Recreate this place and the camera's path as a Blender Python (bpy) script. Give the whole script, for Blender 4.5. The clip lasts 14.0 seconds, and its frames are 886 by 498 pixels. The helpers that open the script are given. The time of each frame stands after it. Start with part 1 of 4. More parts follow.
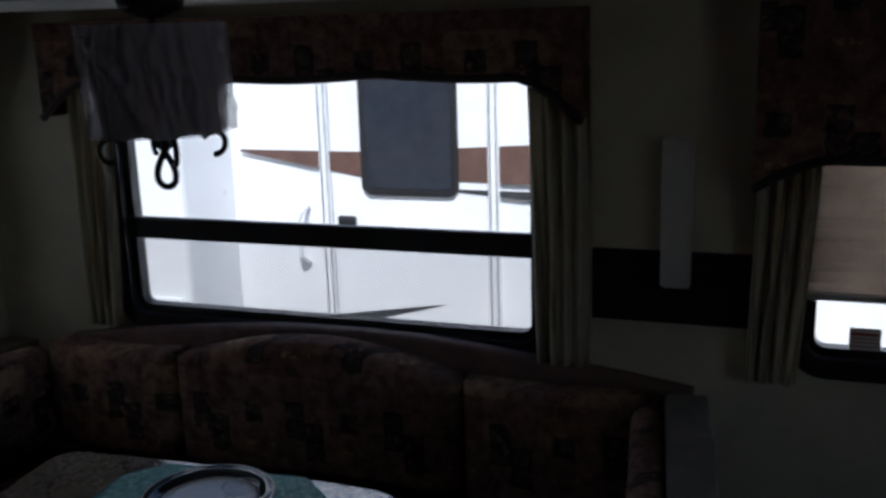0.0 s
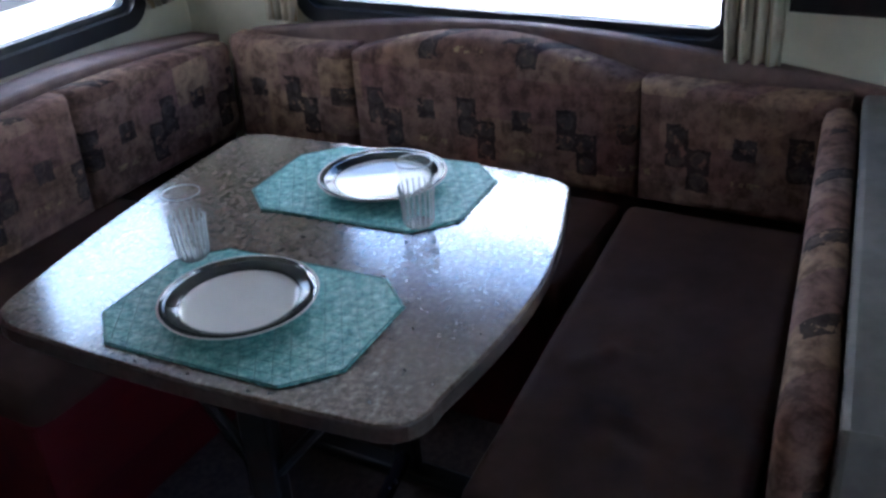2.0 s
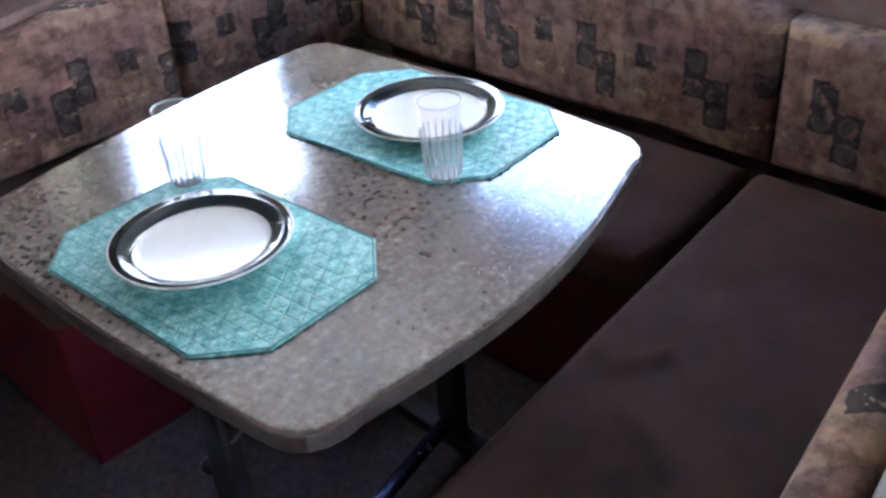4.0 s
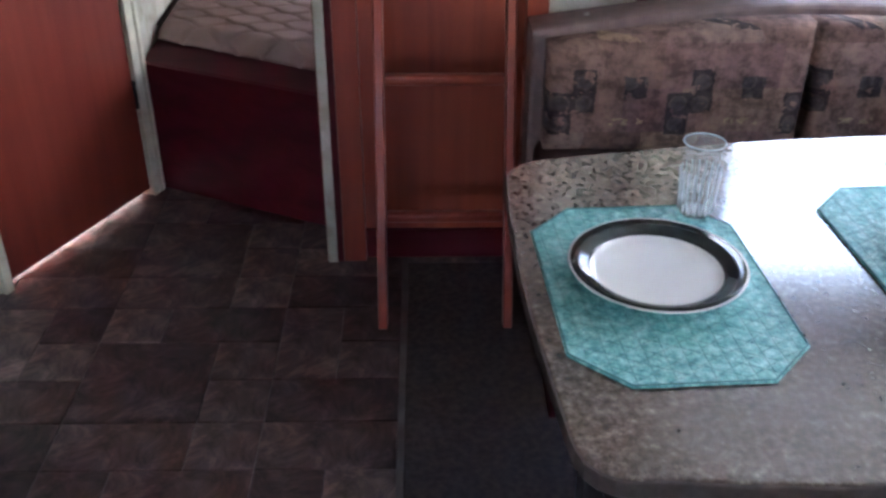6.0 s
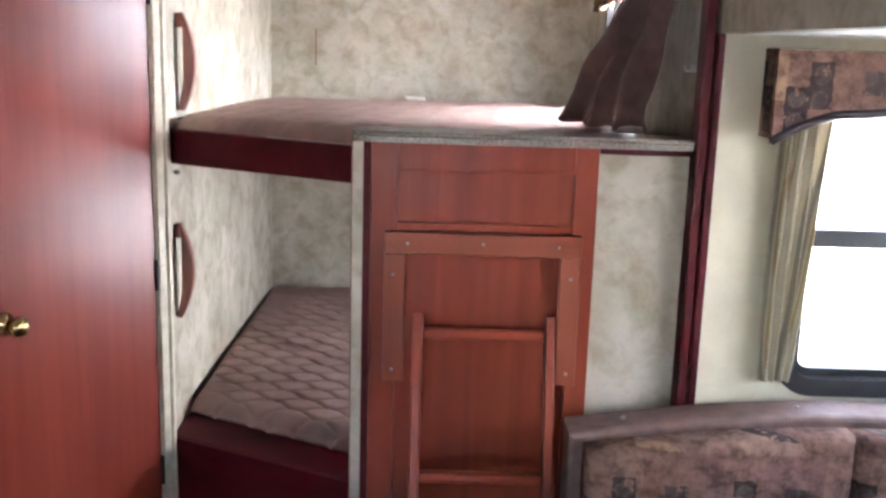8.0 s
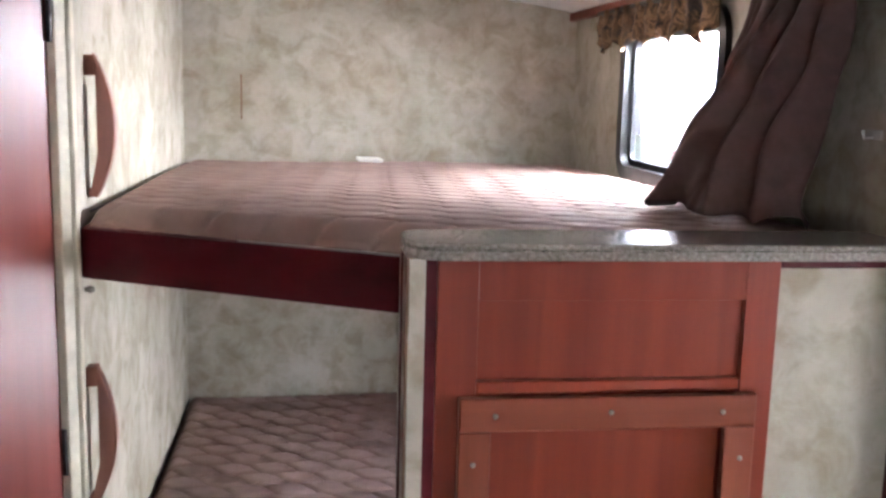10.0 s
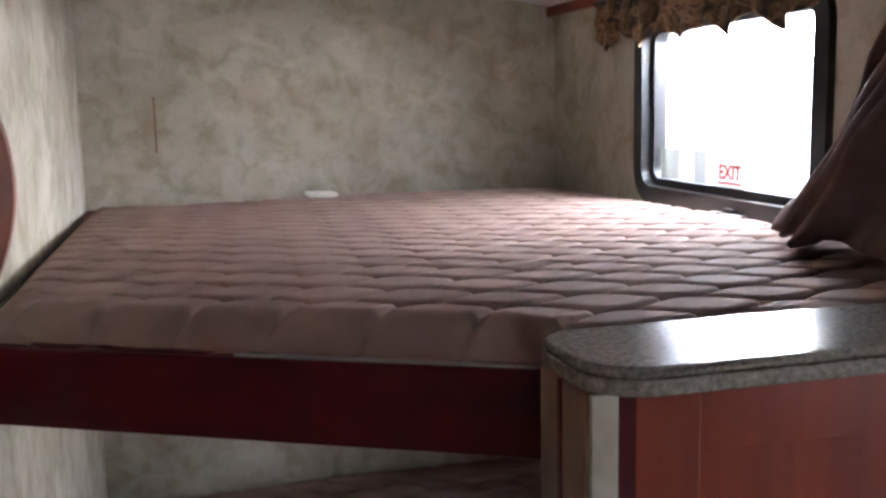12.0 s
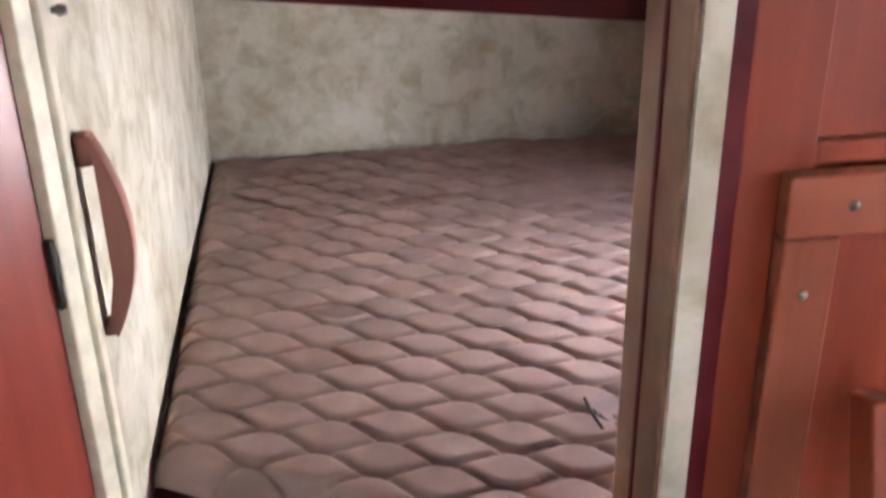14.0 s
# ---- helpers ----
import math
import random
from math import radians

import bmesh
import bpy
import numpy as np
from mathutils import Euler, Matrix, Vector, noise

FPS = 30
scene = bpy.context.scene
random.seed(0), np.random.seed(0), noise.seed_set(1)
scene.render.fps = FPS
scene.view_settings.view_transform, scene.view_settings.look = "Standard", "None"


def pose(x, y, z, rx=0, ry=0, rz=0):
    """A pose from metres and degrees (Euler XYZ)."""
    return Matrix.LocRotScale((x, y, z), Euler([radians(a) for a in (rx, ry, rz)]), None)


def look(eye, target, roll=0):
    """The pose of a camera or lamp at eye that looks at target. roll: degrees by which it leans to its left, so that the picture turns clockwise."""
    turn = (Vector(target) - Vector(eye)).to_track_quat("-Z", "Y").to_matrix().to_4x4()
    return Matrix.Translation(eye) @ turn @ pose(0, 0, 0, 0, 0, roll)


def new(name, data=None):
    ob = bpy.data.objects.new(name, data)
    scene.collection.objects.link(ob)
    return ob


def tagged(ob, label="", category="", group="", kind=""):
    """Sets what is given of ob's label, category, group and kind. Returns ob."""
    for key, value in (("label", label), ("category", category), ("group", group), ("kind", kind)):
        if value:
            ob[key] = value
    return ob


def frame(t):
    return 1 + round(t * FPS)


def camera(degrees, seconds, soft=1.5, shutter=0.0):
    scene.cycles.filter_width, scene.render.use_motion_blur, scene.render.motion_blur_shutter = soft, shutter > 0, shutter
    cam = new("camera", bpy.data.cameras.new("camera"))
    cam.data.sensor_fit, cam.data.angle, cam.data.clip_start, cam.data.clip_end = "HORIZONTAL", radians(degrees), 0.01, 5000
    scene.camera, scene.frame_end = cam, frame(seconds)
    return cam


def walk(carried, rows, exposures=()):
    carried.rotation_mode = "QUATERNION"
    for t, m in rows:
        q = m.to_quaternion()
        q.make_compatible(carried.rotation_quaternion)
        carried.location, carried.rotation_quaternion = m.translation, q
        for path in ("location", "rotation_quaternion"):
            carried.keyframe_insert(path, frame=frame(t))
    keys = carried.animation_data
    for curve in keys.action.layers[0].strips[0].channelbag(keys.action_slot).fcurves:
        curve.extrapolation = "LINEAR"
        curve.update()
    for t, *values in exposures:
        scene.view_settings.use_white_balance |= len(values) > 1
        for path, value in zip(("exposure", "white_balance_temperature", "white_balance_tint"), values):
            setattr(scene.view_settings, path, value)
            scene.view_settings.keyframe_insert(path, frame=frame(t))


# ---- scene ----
cam = camera(48.7, 14.0, soft=2.7, shutter=0.3)
PATH = [
    (0.0, (-0.375, -2.215, 1.62), (1.46, -1.57, 1.155), -1.75),
    (0.5, (-0.369, -2.221, 1.623), (1.375, -1.404, 1.082), -1.8),
    (1.0, (-0.36, -2.194, 1.587), (1.276, -1.279, 0.889), -2.7),
    (1.5, (-0.368, -2.199, 1.548), (1.214, -1.302, 0.716), -2.7),
    (2.0, (-0.367, -2.198, 1.516), (1.147, -1.3, 0.567), -4.1),
    (4.5, (0.159, -2.301, 1.41), (1.111, -0.932, 0.306), -2.7),
    (5.0, (0.245, -2.284, 1.38), (0.87, -0.678, 0.365), -0.9),
    (5.5, (0.271, -2.357, 1.407), (0.535, -0.656, 0.389), 2.2),
    (6.0, (0.257, -2.408, 1.481), (0.29, -0.697, 0.447), 0.2),
    (6.5, (0.248, -2.419, 1.526), (0.222, -0.609, 0.674), 0.7),
    (7.0, (0.244, -2.432, 1.57), (0.218, -0.541, 0.919), 1.1),
    (7.5, (0.234, -2.425, 1.602), (0.221, -0.483, 1.122), 1.5),
    (10.0, (-0.172, -1.445, 1.637), (0.103, 0.509, 1.314), 1.5),
    (10.5, (-0.285, -1.208, 1.658), (0.185, 0.713, 1.36), 1.1),
    (11.0, (-0.299, -0.951, 1.634), (0.166, 0.976, 1.371), -0.8),
    (11.5, (-0.311, -0.82, 1.627), (0.15, 1.108, 1.358), -0.4),
    (12.0, (-0.346, -0.767, 1.634), (0.163, 1.144, 1.34), -1.2),
    (12.5, (-0.346, -0.758, 1.611), (0.133, 1.159, 1.298), -0.2),
    (13.0, (-0.328, -0.741, 1.549), (0.047, 1.157, 1.043), -0.0),
    (13.5, (-0.325, -0.735, 1.513), (-0.026, 1.123, 0.836), -0.3),
    (14.0, (-0.313, -0.711, 1.443), (-0.059, 1.093, 0.616), -1.0),
]
EXPOSURE = [
    (0.0, -0.15, 5650, 10), (0.5, -0.25, 5600, 11), (1.0, 0.4, 5600, 11), (1.5, 1.8, 5500, 10), (2.0, 2.9, 5300, 10), (4.5, 4.3, 5700, 12), (5.0, 3.6, 5500, 10),
    (5.5, 3.5, 5550, 13), (6.0, 3.9, 5650, 13), (6.5, 4.35, 5800, 13), (7.0, 4.5, 6050, 15), (7.5, 4.4, 6100, 15), (10.0, 4.2, 6050, 15), (11.0, 3.7, 6000, 15),
    (12.0, 3.2, 6100, 15), (12.5, 3.0, 6150, 15), (13.0, 3.85, 6100, 15), (14.0, 4.8, 6350, 17)]
walk(cam, [(t, look(e, g, r)) for t, e, g, r in PATH], EXPOSURE)

# ---- world, sun, daylight in the window openings ----
world = bpy.data.worlds.new("sky")
scene.world = world
world.use_nodes = True
sky = world.node_tree.nodes.new("ShaderNodeTexSky")
sky.sky_type, sky.sun_disc = "NISHITA", False
SUN_ELEV, SUN_AZ = radians(50), radians(256)  # azimuth from north (+y), clockwise
sky.sun_elevation, sky.sun_rotation = SUN_ELEV, SUN_AZ
background = world.node_tree.nodes["Background"]
background.inputs["Strength"].default_value = 0.15
world.node_tree.links.new(sky.outputs[0], background.inputs["Color"])
sun = new("sun", bpy.data.lights.new("sun", "SUN"))
sun.data.energy, sun.data.angle, sun.data.color = 5.0, radians(0.5), (1.0, 0.95, 0.88)
sun_dir = Vector((math.sin(SUN_AZ) * math.cos(SUN_ELEV), math.cos(SUN_AZ) * math.cos(SUN_ELEV), math.sin(SUN_ELEV)))
sun.matrix_world = look(sun_dir * 30, (0, 0, 0))


def daylight(name, at, towards, w, h, watts):
    """An area lamp standing in for the sky's light, in a window's opening except in the bathroom."""
    lamp = new(name, bpy.data.lights.new(name, "AREA"))
    lamp.data.shape, lamp.data.size, lamp.data.size_y, lamp.data.energy = "RECTANGLE", w, h, watts
    lamp.data.color = (0.93, 0.97, 1.0)
    lamp.matrix_world = look(at, Vector(at) + Vector(towards))
    return lamp


daylight("daylight", (0.99, 1.20, 1.80), (-1, 0, -1.5), 0.74, 0.26, 3.7)
daylight("daylight", (1.34, 0.03, 1.22), (0, -1, -0.5), 0.54, 0.6, 0.38)
daylight("daylight", (0.89, 0.99, 0.83), (-1, 0, 0), 0.7, 0.4, 0.5)
# weak fill from the added front window, out of view
daylight("daylight", (-0.5, -4.46, 1.3), (0, 1, 0), 1.1, 0.7, 0.09)
# unseen bathroom lamp, added so that light leaks under the door
daylight("bath_leak_lamp", (-1.15, 0.75, 2.0), (0, 0, -1), 0.4, 0.4, 130)

# ---- materials ----


class Mat:
    """A Principled material with a few chained helpers."""

    def __init__(self, name, color=(0.8, 0.8, 0.8), rough=0.5, metal=0.0, spec=0.5):
        self.m = bpy.data.materials.new(name)
        self.m.use_nodes = True
        self.t = self.m.node_tree
        self.b = self.t.nodes["Principled BSDF"]
        self.b.inputs["Base Color"].default_value = (*color, 1)
        self.b.inputs["Roughness"].default_value = rough
        self.b.inputs["Metallic"].default_value = metal
        self.b.inputs["Specular IOR Level"].default_value = spec
        self.co = None

    def node(self, kind, **inputs):
        n = self.t.nodes.new(kind)
        for key, value in inputs.items():
            self.put(n, key.replace("_", " "), value)
        return n

    def put(self, n, key, value):
        if isinstance(key, str) and key.isdigit():
            key = int(key)
        if isinstance(value, bpy.types.NodeSocket):
            self.t.links.new(value, n.inputs[key])
        else:
            n.inputs[key].default_value = value

    def coords(self, scale=(1, 1, 1), rot=(0, 0, 0)):
        if self.co is None:
            self.co = self.node("ShaderNodeTexCoord").outputs["Object"]
        mp = self.node("ShaderNodeMapping", Vector=self.co, Scale=scale, Rotation=rot)
        return mp.outputs[0]

    def noise(self, scale, detail=4.0, rough=0.55, stretch=(1, 1, 1), distort=0.0):
        return self.node("ShaderNodeTexNoise", Vector=self.coords(stretch), Scale=scale, Detail=detail, Roughness=rough, Distortion=distort).outputs["Fac"]

    def ramp(self, fac, *stops):
        r = self.node("ShaderNodeValToRGB")
        self.t.links.new(fac, r.inputs[0])
        els = r.color_ramp.elements
        while len(els) < len(stops):
            els.new(0.5)
        for e, (p, c) in zip(els, stops):
            e.position, e.color = p, (*c, 1)
        return r.outputs["Color"]

    def mix(self, fac, a, b, blend="MIX"):
        n = self.t.nodes.new("ShaderNodeMix")
        n.data_type, n.blend_type = "RGBA", blend
        for i, v in ((0, fac), (6, a), (7, b)):
            if isinstance(v, bpy.types.NodeSocket):
                self.t.links.new(v, n.inputs[i])
            else:
                n.inputs[i].default_value = (*v, 1) if isinstance(v, tuple) else v
        return n.outputs[2]

    def math(self, op, a, b=0.0, c=0.0):
        n = self.t.nodes.new("ShaderNodeMath")
        n.operation = op
        for i, v in enumerate((a, b, c)):
            if isinstance(v, bpy.types.NodeSocket):
                self.t.links.new(v, n.inputs[i])
            else:
                n.inputs[i].default_value = v
        return n.outputs[0]

    def color(self, out):
        self.t.links.new(out, self.b.inputs["Base Color"])
        return self

    def rough(self, out):
        self.t.links.new(out, self.b.inputs["Roughness"])
        return self

    def bump(self, height, strength=0.2, distance=0.002):
        n = self.node("ShaderNodeBump", Height=height, Strength=strength, Distance=distance)
        self.t.links.new(n.outputs[0], self.b.inputs["Normal"])
        return self


def spread(m, lo, hi, fac):
    return m.node("ShaderNodeMapRange", **{"0": fac, "3": lo, "4": hi}).outputs[0]


def wallpaper():
    m = Mat("wallpaper", rough=0.75, spec=0.25)
    big = m.noise(3.2, 5, 0.6)
    mid = m.noise(11, 6, 0.62, distort=0.6)
    fine = m.noise(34, 4, 0.6)
    base = m.ramp(big, (0.3, (0.35, 0.31, 0.24)), (0.5, (0.455, 0.42, 0.345)), (0.68, (0.55, 0.52, 0.445)))
    blots = m.ramp(mid, (0.36, (0.66, 0.61, 0.50)), (0.54, (1, 1, 1)))
    veins = m.ramp(fine, (0.36, (0.82, 0.79, 0.72)), (0.52, (1, 1, 1)))
    out = m.mix(0.35, m.mix(0.68, base, blots, "MULTIPLY"), veins, "MULTIPLY")
    return m.color(out).bump(m.noise(160, 3), 0.1, 0.001).m


def cherry(name, dark=(0.16, 0.029, 0.016), mid=(0.225, 0.042, 0.021), light=(0.30, 0.064, 0.031), axis=2, rough=0.34, spec=0.32):
    m = Mat(name, rough=rough, spec=spec)
    s = [18.0, 18.0, 18.0]
    s[axis] = 0.8
    grain = m.noise(1.0, 6, 0.6, tuple(s), 0.6)
    s2 = [5.0, 5.0, 5.0]
    s2[axis] = 0.5
    broad = m.noise(1.0, 3, 0.5, tuple(s2))
    fac = m.math("ADD", m.math("MULTIPLY", grain, 0.45), m.math("MULTIPLY", broad, 0.55))
    m.color(m.ramp(fac, (0.34, dark), (0.5, mid), (0.66, light)))
    m.rough(spread(m, rough - 0.02, rough + 0.06, m.noise(3, 2)))
    return m.bump(grain, 0.03, 0.001).m


def laminate(name="stone_laminate", dark=0.0):
    m = Mat(name, rough=0.1, spec=0.7)
    a = m.noise(85, 6, 0.7)
    b = m.noise(150, 3, 0.6)
    c = m.noise(20, 4, 0.6)
    base = m.ramp(a, (0.32, (0.10, 0.078, 0.066)), (0.47, (0.17, 0.135, 0.113)), (0.60, (0.27, 0.215, 0.175)), (0.72, (0.50, 0.44, 0.38)))
    fl = m.ramp(b, (0.40, (0.5, 0.45, 0.42)), (0.56, (1, 1, 1)))
    out = m.mix(0.55, base, fl, "MULTIPLY")
    out = m.mix(0.45, out, m.ramp(c, (0.38, (0.78, 0.75, 0.73)), (0.65, (1, 1, 1))), "MULTIPLY")
    m.b.inputs["Coat Weight"].default_value, m.b.inputs["Coat Roughness"].default_value, m.b.inputs["Coat IOR"].default_value = 1.0, 0.16, 1.7
    m.rough(spread(m, 0.12, 0.2, m.noise(9, 5)))
    return m.color(out).m


def counter_stone():
    m = Mat("counter_laminate", rough=0.2)
    a = m.noise(150, 6, 0.7)
    out = m.ramp(a, (0.32, (0.13, 0.115, 0.097)), (0.5, (0.235, 0.213, 0.182)), (0.68, (0.36, 0.335, 0.295)))
    return m.color(out).m


def fabric_patch():
    """Patchwork print: squares in tans, mauves and rusts, with dark squares that carry rings."""
    m = Mat("patchwork_upholstery", rough=0.85, spec=0.2)
    co = m.coords((1, 1, 1))
    sep = m.node("ShaderNodeSeparateXYZ", Vector=co)
    u = m.math("ADD", sep.outputs[0], sep.outputs[1])
    v = sep.outputs[2]

    def cell(size, off):
        su = m.math("DIVIDE", m.math("ADD", u, off), size)
        sv = m.math("DIVIDE", m.math("ADD", v, off * 0.7), size * 0.8)
        row = m.math("FLOOR", sv)
        su = m.math("ADD", su, m.math("MULTIPLY", row, 0.37))
        fu, fv = m.math("FLOOR", su), row
        key = m.node("ShaderNodeCombineXYZ", X=fu, Y=fv, Z=off).outputs[0]
        wn = m.node("ShaderNodeTexWhiteNoise", Vector=key)
        return wn.outputs["Value"]

    r1 = cell(0.135, 3.1)
    base = m.ramp(r1, (0.0, (0.16, 0.088, 0.066)), (0.2, (0.26, 0.155, 0.115)), (0.4, (0.19, 0.105, 0.092)), (0.6, (0.35, 0.23, 0.145)), (0.8, (0.22, 0.128, 0.10)), (1.0, (0.28, 0.185, 0.14)))
    # clusters of dark ringed squares, two staggered columns to a repeat
    RU, RV, SQ = 0.27, 0.25, 0.052
    ragged = m.noise(60, 2)
    row = m.math("FLOOR", m.math("DIVIDE", v, RV))
    fu = m.math("MULTIPLY", m.math("FRACT", m.math("ADD", m.math("DIVIDE", m.math("SUBTRACT", u, 0.02), RU), m.math("MULTIPLY", row, 0.43))), RU)
    fv = m.math("MULTIPLY", m.math("FRACT", m.math("DIVIDE", v, RV)), RV)
    fu = m.math("ADD", fu, m.math("MULTIPLY", ragged, 0.012))
    fv = m.math("ADD", fv, m.math("MULTIPLY", m.noise(47, 2), 0.012))

    def rect(u0, u1, v0, v1):
        inside = m.math("MULTIPLY", m.math("GREATER_THAN", fu, u0), m.math("LESS_THAN", fu, u1))
        return m.math("MULTIPLY", inside, m.math("MULTIPLY", m.math("GREATER_THAN", fv, v0), m.math("LESS_THAN", fv, v1)))

    dark = m.math("MAXIMUM", rect(0.02, 0.02 + SQ, 0.03, 0.03 + 2 * SQ), rect(0.02 + SQ, 0.02 + 2 * SQ, 0.085, 0.085 + 2 * SQ))
    dark = m.math("MAXIMUM", dark, rect(0.19, 0.19 + SQ, 0.12, 0.12 + SQ))
    dark = m.math("MULTIPLY", dark, m.math("GREATER_THAN", m.noise(40, 3, 0.6), 0.40))
    du = m.math("SUBTRACT", m.math("FRACT", m.math("DIVIDE", m.math("SUBTRACT", fu, 0.02), SQ)), 0.5)
    dv = m.math("SUBTRACT", m.math("FRACT", m.math("DIVIDE", m.math("SUBTRACT", fv, 0.03), SQ)), 0.5)
    dist = m.math("SQRT", m.math("ADD", m.math("MULTIPLY", du, du), m.math("MULTIPLY", dv, dv)))
    disc = m.math("LESS_THAN", dist, 0.30)
    ring = m.math("LESS_THAN", m.math("ABSOLUTE", m.math("SUBTRACT", dist, 0.34)), 0.05)
    inner = m.mix(m.math("MULTIPLY", disc, 0.55), (0.040, 0.030, 0.030), (0.105, 0.085, 0.08))
    inner = m.mix(m.math("MULTIPLY", ring, 0.35), inner, (0.20, 0.15, 0.12))
    out = m.mix(m.math("MULTIPLY", dark, 0.9), base, inner)
    gold = m.math("MULTIPLY", rect(0.16, 0.24, 0.055, 0.07), m.math("GREATER_THAN", ragged, 0.52))
    out = m.mix(m.math("MULTIPLY", gold, 0.7), out, (0.50, 0.37, 0.20))
    blot = m.noise(28, 5, 0.7)
    out = m.mix(0.8, out, m.ramp(blot, (0.38, (0.24, 0.20, 0.20)), (0.52, (0.75, 0.72, 0.72)), (0.66, (1.1, 1.08, 1.0))), "MULTIPLY")
    return m.color(out).bump(m.noise(420, 2), 0.25, 0.001).m


def plain(name, color, rough=0.5, metal=0.0, vary=0.15, scale=12, bump=0.0, bscale=200, spec=0.5):
    m = Mat(name, color, rough, metal, spec)
    lo = tuple(c * (1 - vary) for c in color)
    hi = tuple(min(1, c * (1 + vary)) for c in color)
    m.color(m.ramp(m.noise(scale, 5, 0.6), (0.35, lo), (0.65, hi)))
    m.rough(spread(m, max(0.02, rough - 0.08), min(1, rough + 0.08), m.noise(scale * 2.3, 4)))
    if bump:
        m.bump(m.noise(bscale, 3), bump, 0.001)
    return m.m


def teal_weave():
    """Woven cloth quilted along three crossing sets of lines."""
    m = Mat("teal_woven_cloth", rough=0.5, spec=0.45)
    a = m.noise(70, 6, 0.7)
    c = m.ramp(a, (0.33, (0.07, 0.27, 0.28)), (0.48, (0.20, 0.52, 0.50)), (0.64, (0.44, 0.78, 0.73)))
    fine = m.noise(260, 2, 0.5)
    c = m.mix(0.6, c, m.ramp(fine, (0.38, (0.45, 0.55, 0.55)), (0.6, (1, 1, 1))), "MULTIPLY")
    sep = m.node("ShaderNodeSeparateXYZ", Vector=m.coords())
    x, y = sep.outputs[0], sep.outputs[1]
    wob = m.math("MULTIPLY", m.noise(18, 2), 0.006)
    lines = None
    for deg in (5, 65, 125):
        d = m.math("ADD", m.math("MULTIPLY", x, math.cos(radians(deg))), m.math("MULTIPLY", y, math.sin(radians(deg))))
        f = m.math("FRACT", m.math("DIVIDE", m.math("ADD", d, wob), 0.024))
        near = m.math("ABSOLUTE", m.math("SUBTRACT", f, 0.5))
        lines = near if lines is None else m.math("MINIMUM", lines, near)
    puff = m.ramp(lines, (0.0, (0, 0, 0)), (0.09, (1, 1, 1)))
    c = m.mix(0.42, c, m.ramp(lines, (0.0, (0.32, 0.42, 0.46)), (0.06, (0.62, 0.70, 0.72)), (0.14, (1, 1, 1))), "MULTIPLY")
    height = m.math("ADD", puff, m.math("MULTIPLY", fine, 0.7))
    return m.color(c).bump(height, 0.55, 0.002).m


def slate_tile():
    m = Mat("slate_look_vinyl", rough=0.38, spec=0.4)
    rnd = m.node("ShaderNodeObjectInfo").outputs["Random"]
    base = m.ramp(rnd, (0.0, (0.07, 0.047, 0.042)), (0.4, (0.105, 0.074, 0.066)), (0.75, (0.14, 0.10, 0.086)), (1.0, (0.20, 0.152, 0.13)))
    n = m.noise(8, 8, 0.75, distort=1.4)
    patch = m.noise(3.6, 4, 0.65, distort=0.7)
    c = m.mix(0.95, base, m.ramp(n, (0.36, (0.22, 0.20, 0.21)), (0.5, (0.8, 0.77, 0.77)), (0.64, (1.9, 1.75, 1.65))), "MULTIPLY")
    c = m.mix(0.7, c, m.ramp(patch, (0.4, (0.62, 0.48, 0.46)), (0.6, (1.15, 1.12, 1.2))), "MULTIPLY")
    m.rough(spread(m, 0.28, 0.5, m.noise(14, 4)))
    return m.color(c).bump(n, 0.2, 0.002).m


def glass(name, rough=0.02, tint=(1, 1, 1), ior=1.45):
    m = Mat(name, tint, rough)
    m.b.inputs["Transmission Weight"].default_value = 1.0
    m.b.inputs["IOR"].default_value = ior
    return m.m


def sheet_plastic(name, alpha, color, rough=0.15):
    """Thin clear film: mostly let through, with its own gloss."""
    m = Mat(name, color, rough)
    m.b.inputs["Alpha"].default_value = alpha
    return m.m


PAPER = wallpaper()
CHERRY = cherry("cherry_laminate")
CHERRY_H = cherry("cherry_laminate_level", axis=0)
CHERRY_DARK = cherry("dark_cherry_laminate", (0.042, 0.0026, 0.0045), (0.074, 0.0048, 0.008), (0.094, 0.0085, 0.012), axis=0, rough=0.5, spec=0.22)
CHERRY_LIGHT = cherry("orange_cherry_wood", (0.17, 0.042, 0.022), (0.24, 0.066, 0.035), (0.30, 0.09, 0.05))
CHERRY_LIGHT_H = cherry("orange_cherry_wood_level", (0.17, 0.042, 0.022), (0.24, 0.066, 0.035), (0.30, 0.09, 0.05), axis=0)
HANDLE_WOOD = cherry("pale_cherry_wood", (0.18, 0.066, 0.046), (0.25, 0.098, 0.07), (0.32, 0.135, 0.098))
DOOR_WOOD = cherry("door_cherry", (0.13, 0.02, 0.013), (0.18, 0.029, 0.018), (0.22, 0.04, 0.025), rough=0.3)
STONE = laminate()
COUNTER = counter_stone()
PATCH = fabric_patch()
TEAL = teal_weave()


def floral():
    m = Mat("gold_floral_cloth", rough=0.7, spec=0.3)
    c = m.ramp(m.noise(22, 4, 0.65, distort=1.2), (0.38, (0.02, 0.014, 0.012)), (0.5, (0.12, 0.07, 0.035)), (0.6, (0.25, 0.155, 0.085)), (0.68, (0.08, 0.048, 0.03)))
    return m.color(c).bump(m.noise(250, 2), 0.3, 0.001).m


